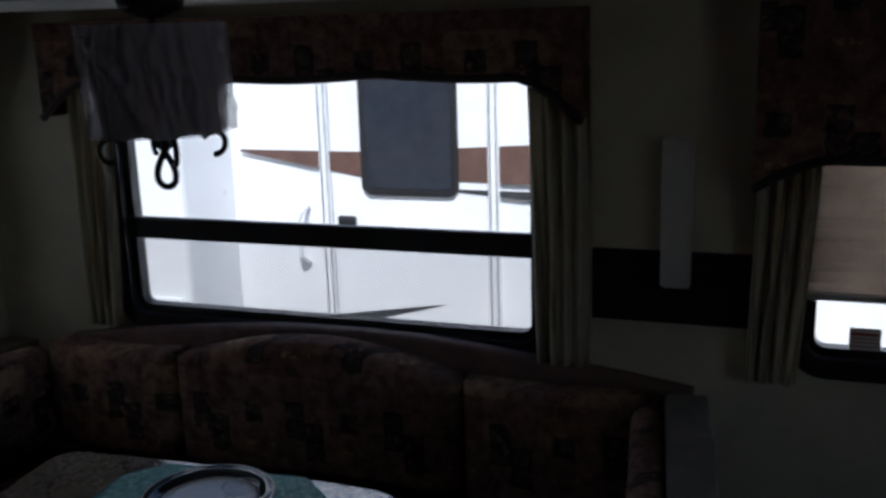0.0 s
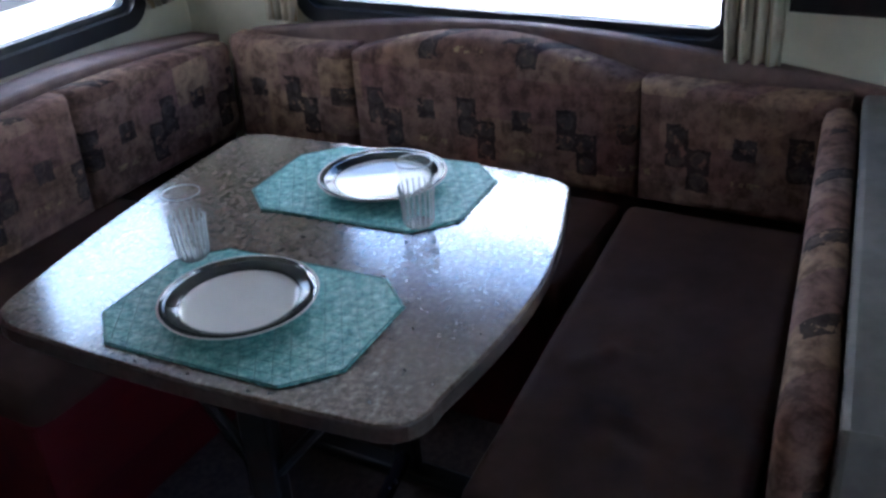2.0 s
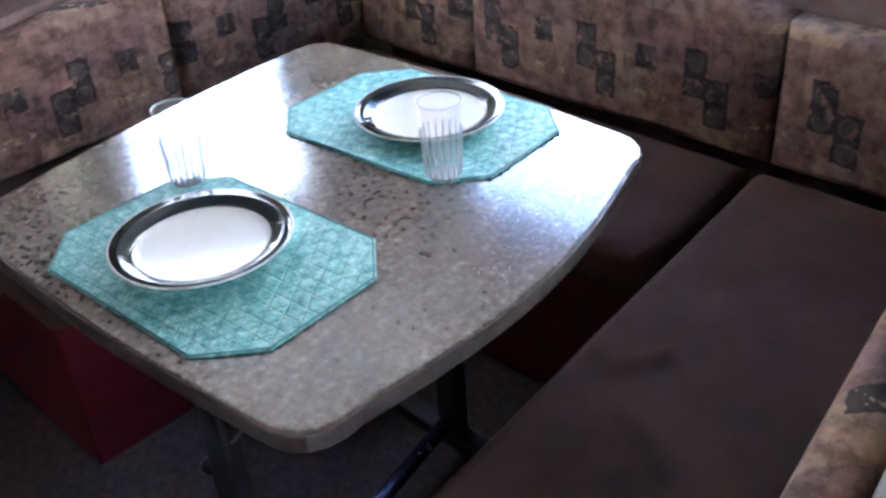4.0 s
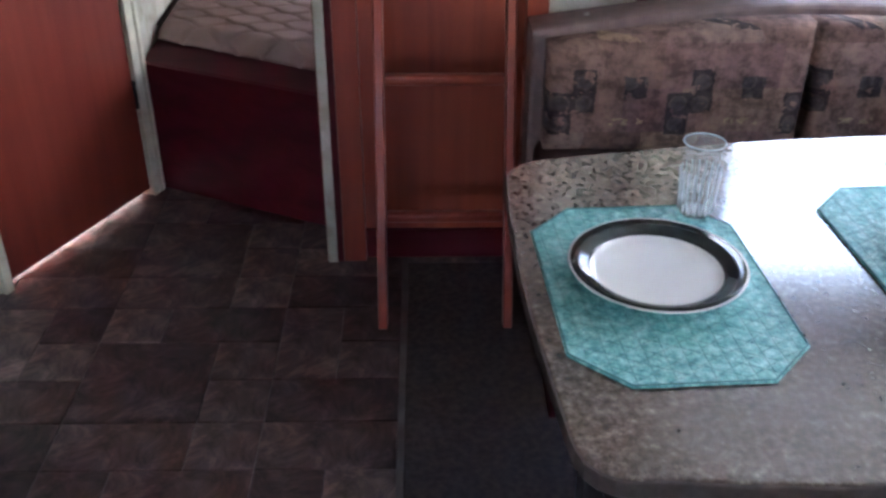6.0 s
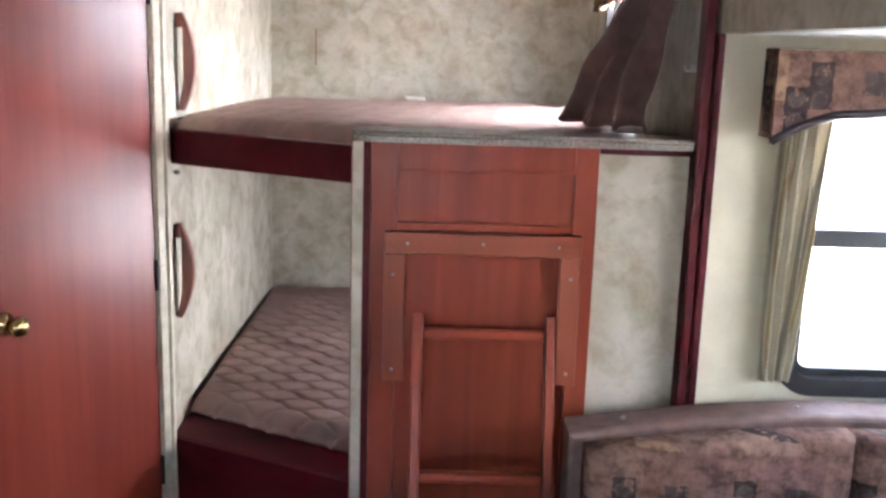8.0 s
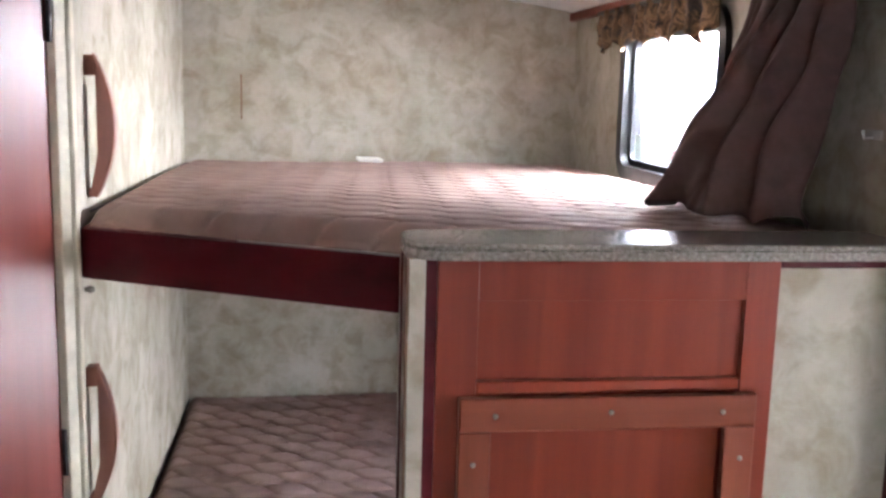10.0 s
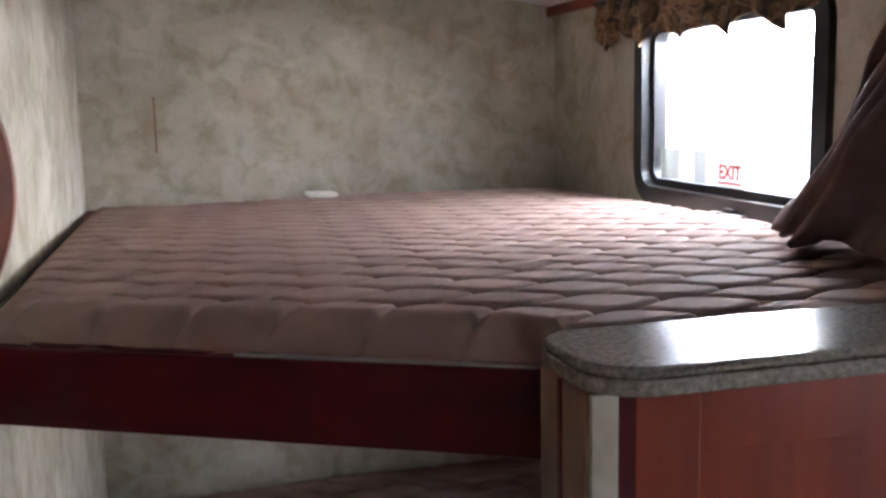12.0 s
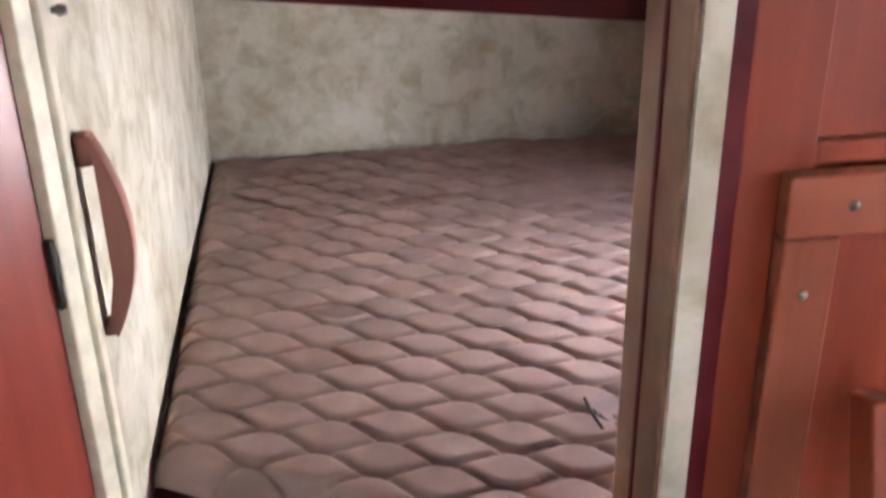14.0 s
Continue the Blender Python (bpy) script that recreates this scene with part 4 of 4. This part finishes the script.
def tumbler(at):
    ob = thing("tumbler", at, "clear fluted plastic tumbler standing on a placemat", "glass", "tumblers")
    n, h = 72, 0.118
    bm = bmesh.new()
    levels = [(0.0, 0.0235), (0.004, 0.0245), (0.03, 0.026), (0.075, 0.0288), (0.085, 0.0295), (0.1, 0.0303), (h, 0.0315)]
    outer, inner = [], []
    for z, r in levels:
        flute = 0.0019 if 0.003 < z < 0.08 else 0.0
        outer.append([bm.verts.new((at[0] + (r + flute * math.cos(18 * 2 * math.pi * i / n)) * math.cos(2 * math.pi * i / n), at[1] + (r + flute * math.cos(18 * 2 * math.pi * i / n)) * math.sin(2 * math.pi * i / n), at[2] + z)) for i in range(n)])
    for z, r in [(0.006, 0.0215)] + levels[2:]:
        inner.append([bm.verts.new((at[0] + (r - 0.0022) * math.cos(2 * math.pi * i / n), at[1] + (r - 0.0022) * math.sin(2 * math.pi * i / n), at[2] + z)) for i in range(n)])
    rings = outer + inner[::-1]
    for a, b in zip(rings, rings[1:]):
        for i in range(n):
            j = (i + 1) % n
            bm.faces.new((a[i], a[j], b[j], b[i]))
    bm.faces.new(rings[0]), bm.faces.new(rings[-1])
    bmesh.ops.recalc_face_normals(bm, faces=bm.faces)
    part("cup", bm, TUMBLER, ob, "", True)
    for k in range(18):
        a = 2 * math.pi * k / 18
        line = [Vector((at[0] + r * math.cos(a), at[1] + r * math.sin(a), at[2] + z)) for z, r in ((0.006, 0.0262), (0.03, 0.0276), (0.075, 0.0305))]
        part("rib", tube(line, 0.0016, 5), RIM, ob, "", True)
    rim = [Vector((at[0] + 0.0305 * math.cos(a), at[1] + 0.0305 * math.sin(a), at[2] + h)) for a in [2 * math.pi * i / 48 for i in range(48)]]
    part("rim", tube(rim, 0.0013, 6, True), RIM, ob, "brighter rolled rim", True)
    part("base", lathe([(0, 0.001), (0.023, 0.001), (0.0235, 0.004), (0.021, 0.0055), (0, 0.0055)], at, 36), RIM, ob, "thick clear base", True)
    return ob


tumbler((0.668, -1.10, 0.754))
tumbler((0.912, -1.395, 0.754))

tag = thing("mattress_tag", (0.15, 0.65, 0.487), "small folded mauve tag lying on the lower mattress", "tag")
tag_bm = spin(box(-0.022, 0.022, -0.028, 0.028, 0, 0.0012), Matrix.Translation((0.165, 0.655, 0.492)) @ Euler((0.2, -0.25, 0.5)).to_matrix().to_4x4())
part("paper", tag_bm, plain("faded_mauve_label", (0.40, 0.31, 0.29), 0.8, vary=0.1), tag)
part("loop", tube([(0.13, 0.69, 0.494), (0.128, 0.64, 0.497), (0.136, 0.60, 0.490)], 0.003, 6), PIPING, tag, "dark cloth loop")
for sx, sz in ((0.64, 0.760), (1.05, 0.800)):
    sc = lathe([(0, 0.004), (0.004, 0.003), (0.007, 0.0), (0.007, -0.004)], (sx, -0.14, sz), 14)
    part("screw", sc, STEEL, rear_bench, "bright screw head", True)

# ---- hanging lamp ----
LX, LY = 1.012, -1.240
lamp = thing("pendant_lamp", (LX, LY, 1.33), "pendant lamp with plastic-wrapped glass shade and scrolled iron hooks", "lamp")
part("canopy", lathe([(0.0, 0.0), (0.055, 0.0), (0.05, -0.018), (0.012, -0.03), (0, -0.03)], (LX, LY, SLIDE_Z), 32), IRON, lamp, "", True)
part("stem", tube([(LX, LY, SLIDE_Z - 0.02), (LX, LY, 1.40)], 0.007, 10), IRON, lamp)
part("shade", lathe([(0.104, 1.446), (0.107, 1.448), (0.112, 1.618), (0.109, 1.618), (0.104, 1.446)], (LX, LY, 0), 48, True), SHADE_GLASS, lamp, "frosted grey glass drum shade", True)


def wrap(u, v):
    a = 2 * math.pi * u
    fold = abs(math.sin(a * 3.5 + v * 2.6 + 1.6 * noise.noise(Vector((a * 1.5, v * 2, 5)))))
    ply = noise.noise(Vector((math.cos(a) * 11 + v * 3, math.sin(a) * 11, v * 2.0)))
    crease = 0.012 * (1 - fold) ** 3 + 0.007 * ply + 0.004 * noise.noise(Vector((math.cos(a) * 26, math.sin(a) * 26, v * 6)))
    r = 0.109 + 0.005 * v + 0.003 + crease
    return Vector((LX + r * math.cos(a), LY + r * math.sin(a), 1.443 + 0.178 * v))


part("wrapper", sheet(wrap, 180, 24), FILM, lamp, "creased clear plastic wrapper", True)


def hook(a):
    d = Vector((math.cos(a), math.sin(a), 0))
    pts = []
    for i in range(15):
        t = i / 14
        ang = radians(-100 + 250 * t)
        pts.append(Vector((LX, LY, 1.420)) + d * (0.085 + 0.018 * math.cos(ang)) + Vector((0, 0, 0.02 * math.sin(ang))))
    pts = [Vector((LX, LY, 1.440)) + d * 0.06, Vector((LX, LY, 1.450)) + d * 0.09][::-1] + pts[::-1]
    return tube(pts, 0.005, 8)


for k in range(4):
    part("hook", hook(radians(45 + 90 * k)), IRON, lamp, "", True)
loop = []
for i in range(25):
    k = -1 + 2 * i / 24
    loop.append((LX + 0.004 * k, LY - 0.085 * k * (0.64 - k * k), 1.352 + 0.088 * k * k))
part("drop_loop", tube(loop, 0.0055, 8), IRON, lamp, "twisted iron loop", True)

# ---- curtains, valances, blinds ----


def drape(name, axis, at, u0, u1, z0, z1, mat, label, folds=5, depth=0.02, gather=1.0, pull=0.0):
    """A gathered curtain; gather narrows its foot, pull shifts it."""
    ob = thing(name, ((at, (u0 + u1) / 2, z0) if axis == "x" else ((u0 + u1) / 2, at, z0)), label, "curtain", "curtains")

    def fn(a, b):
        mid = (u0 + u1) / 2 + pull * (1 - b)
        w = (u1 - u0) * (gather + (1 - gather) * b ** 0.6)
        uu = mid + (a - 0.5) * w
        d = depth * math.sin(a * folds * 2 * math.pi + 0.7 * math.sin(b * 3)) * (0.6 + 0.4 * b) + 0.006 * noise.noise(Vector((a * 6, b * 4, u0)))
        z = z0 + (z1 - z0) * b
        return Vector((at + d, uu, z)) if axis == "x" else Vector((uu, at + d, z))

    part("cloth", sheet(fn, folds * 14, 14, 0.002), mat, ob, "", True)
    return ob


def valance(axis, at, out, u0, u1, z_low, z_top, depth, label, scallops=3, rise=0.075):
    """A fabric-covered box valance with a scalloped, dark-bound lower edge."""
    ob = thing("valance", ((at, (u0 + u1) / 2, z_low) if axis == "x" else ((u0 + u1) / 2, at, z_low)), label, "valance", "valances")

    def low(t):
        e = min(t, 1 - t) * (u1 - u0)
        drop = max(0.0, 1 - e / 0.15)
        return z_low + rise * (1 - drop ** 1.5) - 0.012 * abs(math.sin(t * scallops * math.pi))

    n = 40
    front = [(u0 + (u1 - u0) * i / n, low(i / n)) for i in range(n + 1)]
    outline = front + [(u1, z_top), (u0, z_top)]
    build = sideways if axis == "x" else upright
    a, b = sorted((at + out * depth, at + out * (depth - 0.015)))
    face = part("front_panel", build(outline, a, b), PATCH, ob)
    line = [((at + out * depth, u, z + 0.006) if axis == "x" else (u, at + out * depth, z + 0.006)) for u, z in front]
    part("binding", tube(line, 0.010, 8), PIPING, ob, "dark bound lower edge", True)
    for u in (u0 + 0.0005, u1 - 0.0155):
        lo, hi = sorted((at + out * (depth - 0.0155), at + out * 0.002))
        side = box(lo, hi, u, u + 0.015, z_low + 0.01, z_top, 0.002) if axis == "x" else box(u, u + 0.015, lo, hi, z_low + 0.01, z_top, 0.002)
        part("end_panel", side, PATCH, ob)
    return ob


valance("y", Y_END, -1, 0.925, 1.78, 1.42, 1.63, 0.10, "patchwork fabric box valance over the end window")
valance("x", X_SLIDE, -1, -1.80, -0.36, 1.378, 1.63, 0.10, "patchwork fabric box valance over the dinette window", 3, 0.107)
valance("x", X_SLIDE, -1, -3.45, -2.16, 1.24, 1.63, 0.10, "patchwork fabric box valance over the blind")
drape("side_curtain", "y", Y_END - 0.045, 0.965, 1.085, 0.845, 1.50, CURTAIN_PALE, "pale striped side curtain gathered at its foot", 4, 0.014, 0.6, -0.02)
drape("side_curtain", "y", Y_END - 0.045, 1.60, 1.74, 0.845, 1.50, CURTAIN_PALE, "pale striped side curtain gathered at its foot", 4, 0.014, 0.7, 0.02)
drape("side_curtain", "x", X_SLIDE - 0.045, -0.53, -0.40, 0.80, 1.50, CURTAIN_PALE, "pale striped side curtain beside the dinette window", 4, 0.014, 0.8, 0.02)
drape("side_curtain", "x", X_SLIDE - 0.045, -1.81, -1.665, 0.80, 1.50, CURTAIN_PALE, "pale striped side curtain beside the dinette window", 4, 0.014, 0.85, -0.01)
drape("side_curtain", "x", X_SLIDE - 0.045, -2.31, -2.18, 0.80, 1.50, CURTAIN_PALE, "pale striped side curtain beside the blind", 4, 0.014, 0.8, 0.03)

blind = thing("pleated_blind", (X_SLIDE - 0.02, -2.79, 1.0), "half-drawn pleated fabric blind", "blind")


def pleats(u, v):
    k = v * 22
    return Vector((X_SLIDE - 0.022 + 0.008 * (abs((k % 2) - 1) - 0.5), -3.24 + 0.965 * u, 1.01 + 0.52 * v))


part("pleats", sheet(pleats, 4, 88, 0.0015), BLIND, blind)
part("bottom_rail", box(X_SLIDE - 0.034, X_SLIDE - 0.012, -3.24, -2.275, 0.995, 1.012, 0.004), WHITE_PLASTIC, blind)

# bunk window dressing
ruffle = thing("ruffled_valance", (X_WALL - 0.03, 1.2, 1.78), "ruffled dark gold patterned valance over the bunk window", "valance")


def frill(u, v):
    y = 0.80 + 0.98 * u
    wob = 0.014 * math.sin(u * 60) * (1 - 0.6 * v) + 0.008 * noise.noise(Vector((u * 25, v * 3, 1.0)))
    zl = 1.785 + 0.022 * math.sin(u * 31 + 1) + 0.018 * noise.noise(Vector((u * 17, 0, 4)))
    return Vector((X_WALL - 0.035 + wob, y, zl + (1.90 - zl) * v))


part("cloth", sheet(frill, 160, 10, 0.002), FLORAL, ruffle, "dark gold floral cloth", True)
part("rod", tube([(X_WALL - 0.03, 0.78, 1.895), (X_WALL - 0.03, 1.80, 1.895)], 0.008, 8), IRON, ruffle, "dark curtain rod")
bunk_curtain = thing("bunk_curtain", (0.72, 0.55, 1.42), "dark brown curtain bunched on the upper mattress", "curtain")


def bunched(u, v):
    """Hangs wide at its foot, folds gathering towards the top."""
    w = 0.84 - 0.42 * v ** 0.45
    s = (u - 0.5) * w
    y = 0.47 + s * 0.75 - 0.20 * v ** 1.1 + 0.012 * noise.noise(Vector((u * 9, v * 5, 8)))
    x = 0.70 + 0.05 * v - 0.16 * (1 - v) * (1 - abs(2 * u - 1)) + 0.022 * math.sin(u * 34 + 3 * v + 2 * noise.noise(Vector((u * 5, v * 2, 5)))) + 0.02 * noise.noise(Vector((u * 14, v * 4, 6)))
    z = 1.41 + 0.52 * v + (0.05 * noise.noise(Vector((u * 9, v * 3, 2))) + 0.02 * math.sin(u * 29)) * (1 - v) ** 2
    return Vector((min(x, 0.80), y, max(z, 1.408)))


part("cloth", sheet(bunched, 110, 24, 0.003), CURTAIN_BROWN, bunk_curtain, "", True)

# ---- wall lamp beside the dinette window ----
strip = thing("wall_light", (X_SLIDE, -2.0, 1.0), "slim white plastic wall light beside the dinette window", "lamp")
part("diffuser", box(X_SLIDE - 0.05, X_SLIDE - 0.022, -2.035, -1.968, 1.005, 1.345, 0.01, 3), WHITE_PLASTIC, strip)
part("mounting", box(X_SLIDE - 0.0225, X_SLIDE - 0.002, -2.02, -1.985, 1.03, 1.32), WHITE_PLASTIC, strip)
panel = thing("dark_wall_panel", (X_SLIDE, -2.0, 0.92), "dark wooden panel on the outer wall", "panel")
part("board", box(X_SLIDE - 0.02, X_SLIDE - 0.001, -2.2, -1.81, 0.915, 1.083, 0.003), plain("dark_stained_board", (0.02, 0.014, 0.012), 0.55, vary=0.3, spec=0.2), panel)

clip = thing("wall_hook", (X_WALL, 0.17, 1.57), "small white plastic hook on the wallpapered side wall", "hook")
part("plate", box(X_WALL - 0.006, X_WALL - 0.0005, 0.145, 0.195, 1.568, 1.586, 0.002), WHITE_PLASTIC, clip)
part("prong", tube([(X_WALL - 0.005, 0.17, 1.572), (X_WALL - 0.022, 0.17, 1.570), (X_WALL - 0.026, 0.17, 1.584)], 0.003, 8), WHITE_PLASTIC, clip)

# exit sticker on the bunk window
sticker = thing("exit_sticker", (X_WALL + 0.018, 1.11, 1.43), "red exit lettering on the bunk window glass", "sticker")


def lettering(text, size, m, mat, parent, name="lettering"):
    cu = bpy.data.curves.new(name, "FONT")
    cu.body, cu.size, cu.extrude, cu.align_x, cu.offset = text, size, 0.0004, "CENTER", 0.0012
    tmp = bpy.data.objects.new("tmp_text", cu)
    me = bpy.data.meshes.new_from_object(tmp)
    bpy.data.objects.remove(tmp)
    bm = bmesh.new()
    bm.from_mesh(me)
    bpy.data.meshes.remove(me)
    spin(bm, m)
    return part(name, bm, mat, parent)


face_in = Matrix.Translation((X_WALL + 0.016, 1.176, 1.453)) @ Euler((radians(90), 0, radians(-90))).to_matrix().to_4x4()
part("film", box(X_WALL + 0.0175, X_WALL + 0.018, 1.116, 1.236, 1.434, 1.490), STICKER_FILM, sticker, "milky clear film backing")
lettering("EXIT", 0.045, face_in, RED_PRINT, sticker)
part("small_print", box(X_WALL + 0.0155, X_WALL + 0.0165, 1.128, 1.224, 1.441, 1.446), RED_PRINT, sticker)

care = thing("window_sticker", (X_WALL + 0.017, 1.45, 1.437), "pale grey-green film strips stuck on the bunk window", "sticker")
for y0, y1 in ((1.40, 1.50), (1.275, 1.335)):
    part("strip", box(X_WALL + 0.0165, X_WALL + 0.017, y0, y1, 1.436, 1.512), PALE_FILM, care)

notice = thing("window_sticker", (X_SLIDE + 0.015, -2.42, 0.87), "small red and white notice stuck on the blind window", "sticker")
part("paper", box(X_SLIDE + 0.012, X_SLIDE + 0.0125, -2.44, -2.375, 0.868, 0.925), PAPER_WHITE, notice)
for k, z in enumerate((0.914, 0.902, 0.893, 0.884)):
    part("print_bar", box(X_SLIDE + 0.0112, X_SLIDE + 0.0118, -2.435, -2.38, z - (0.006 if k == 0 else 0.002), z), RED_PRINT, notice)

# ---- outdoors ----
setting("ground", sheet(lambda u, v: Vector((-300 + 600 * u, -300 + 600 * v, -0.75)), 2, 2), GRAVEL, "pale gravel lot", "ground")


def trailer(x, y0, y1):
    ob = thing("travel_trailer", (x + 1.2, (y0 + y1) / 2, -0.75), "white travel trailer with brown swoosh decals parked alongside", "trailer")
    part("body", box(x, x + 2.4, y0, y1, -0.25, 2.7, 0.06, 3), RV_WHITE, ob)
    bump = part("slide_box", box(x - 0.5, x + 0.02, 0.64, 1.9, -0.2, 2.35, 0.03), RV_WHITE, ob, "white slide-out box")
    part("marker", box(x - 0.52, x - 0.5005, 0.87, 0.91, 0.14, 0.19), BLACK, bump)
    part("rail", tube([(x - 0.515, 0.87, 0.22), (x - 0.52, 0.69, 0.22), (x - 0.51, 0.65, 0.10)], 0.012, 8), RV_WHITE, bump)
    for y in (0.07, -0.86):
        part("door_jamb", box(x - 0.03, x - 0.001, y - 0.03, y + 0.03, -0.25, 2.0, 0.005), RV_WHITE, ob)
        for d in (-0.018, 0.016):
            part("moulding_bead", box(x - 0.036, x - 0.0305, y + d - 0.005, y + d + 0.005, -0.25, 2.0), ALUMINIUM, ob)
    dr = part("entry_door", box(x - 0.02, x - 0.0005, -0.825, 0.035, -0.2, 1.9, 0.006), RV_WHITE, ob)
    part("door_window_frame", sideways(rounded(-0.68, -0.145, 0.715, 1.55, 0.06), x - 0.045, x - 0.0255, 0.012), BLACK, dr)
    part("door_window", sideways(rounded(-0.645, -0.18, 0.755, 1.51, 0.04), x - 0.048, x - 0.0455), RV_GLASS, dr)
    part("door_latch", box(x - 0.05, x - 0.0255, -0.105, 0.0, 0.52, 0.60, 0.012), BLACK, dr)
    part("grab_rail", tube([(x - 0.02, 0.18, 0.65), (x - 0.07, 0.20, 0.62), (x - 0.07, 0.24, 0.52), (x - 0.07, 0.22, 0.37), (x - 0.02, 0.20, 0.33)], 0.014, 8), RV_WHITE, ob)
    top = [(0.57, 0.942), (-0.14, 0.94), (-1.7, 1.02), (-1.7, 0.77), (-0.99, 0.791), (-0.14, 0.807), (0.57, 0.93)]
    part("brown_swoosh", sideways(top, x - 0.0252, x - 0.0205), RV_BROWN, ob)
    part("dark_swoosh", sideways([(-0.5, 0.757), (-1.7, 0.75), (-1.7, 0.69), (-0.99, 0.714)], x - 0.0252, x - 0.0205), RV_DARK, ob)
    part("dark_swoosh", sideways([(0.62, -0.06), (0.11, 0.034), (-0.582, 0.14), (0.11, -0.048), (0.62, -0.12)], x - 0.0252, x - 0.0205), RV_DARK, ob)
    return ob


trailer(4.3, -6.0, 3.2)
far = thing("travel_trailer", (1.5, 4.5, -0.75), "white travel trailer with dark moulding beyond the end window", "trailer")
part("body", box(-4.0, 6.8, 3.3, 5.7, -0.25, 2.7, 0.06, 3), RV_WHITE, far)
PALE_DECAL = plain("pale_grey_decal", (0.40, 0.45, 0.52), 0.4)
part("decal", upright([(2.36, 0.25), (2.50, 0.27), (2.62, 0.34), (2.46, 0.33)], 3.292, 3.2995), PALE_DECAL, far, "small pale grey decal")
frame_far = part("window_frame", upright(rounded(3.86, 4.35, 0.76, 1.60, 0.06), 3.275, 3.2995, 0.008), ALUMINIUM, far)
part("window_glass", upright(rounded(3.89, 4.32, 0.79, 1.57, 0.05), 3.270, 3.2745), RV_GLASS, frame_far, "smoked window glass")
part("grab_handle", tube([(4.19 + 0.06 * math.cos(radians(a)) + 0.06, 3.27, 0.62 + 0.075 * math.sin(radians(a))) for a in range(0, 181, 20)], 0.014, 8), ALUMINIUM, far, "arched metal grab handle")
part("bumper_rail", box(3.1, 4.28, 3.262, 3.2995, 0.075, 0.175, 0.012), RV_DARK, far, "dark horizontal moulding")
part("corner_cap", box(4.29, 4.75, 3.28, 3.2995, -0.25, 2.6, 0.008), RV_WHITE, far)

# ---- vinyl floor tiles ----
tile_rng = random.Random(4)
floor_ob = bpy.data.objects["floor"]
tile_meshes = {}


def tile_at(x0, x1, y0, y1):
    w, d = round(x1 - x0, 3), round(y1 - y0, 3)
    if (w, d) not in tile_meshes:
        bm = box(-w / 2 + 0.0015, w / 2 - 0.0015, -d / 2 + 0.0015, d / 2 - 0.0015, -0.004, 0.0, 0.0008, 1)
        me = bpy.data.meshes.new("tile")
        bm.to_mesh(me)
        bm.free()
        me.materials.append(SLATE)
        tile_meshes[w, d] = me
    ob = new("tile", tile_meshes[w, d])
    ob.location = ((x0 + x1) / 2, (y0 + y1) / 2, 0.0)
    ob.parent = floor_ob


S = 0.152
MODULE = [(0, 0, 2, 2), (2, 0, 1, 1), (2, 1, 1, 1), (3, 0, 2, 1), (3, 1, 1, 2), (0, 2, 1, 1), (1, 2, 2, 1), (4, 1, 1, 1), (4, 2, 1, 1), (0, 3, 2, 1), (2, 3, 1, 1), (3, 3, 2, 1)]
for mi in range(-2, 1):
    for mj in range(-5, 2):
        ox, oy = 0.19 + mi * 5 * S, -0.1 + mj * 4 * S
        for a, b, w, d in MODULE:
            x0, x1, y0, y1 = ox + a * S, ox + (a + w) * S, oy + b * S, oy + (b + d) * S
            x0, x1 = max(x0, X_LEFT), min(x1, 0.203)
            if x1 - x0 > 0.02 and y1 < 0.6:
                tile_at(x0, x1, y0, y1)
tile_at(0.2045, 0.5, -0.045, -0.045 + S)
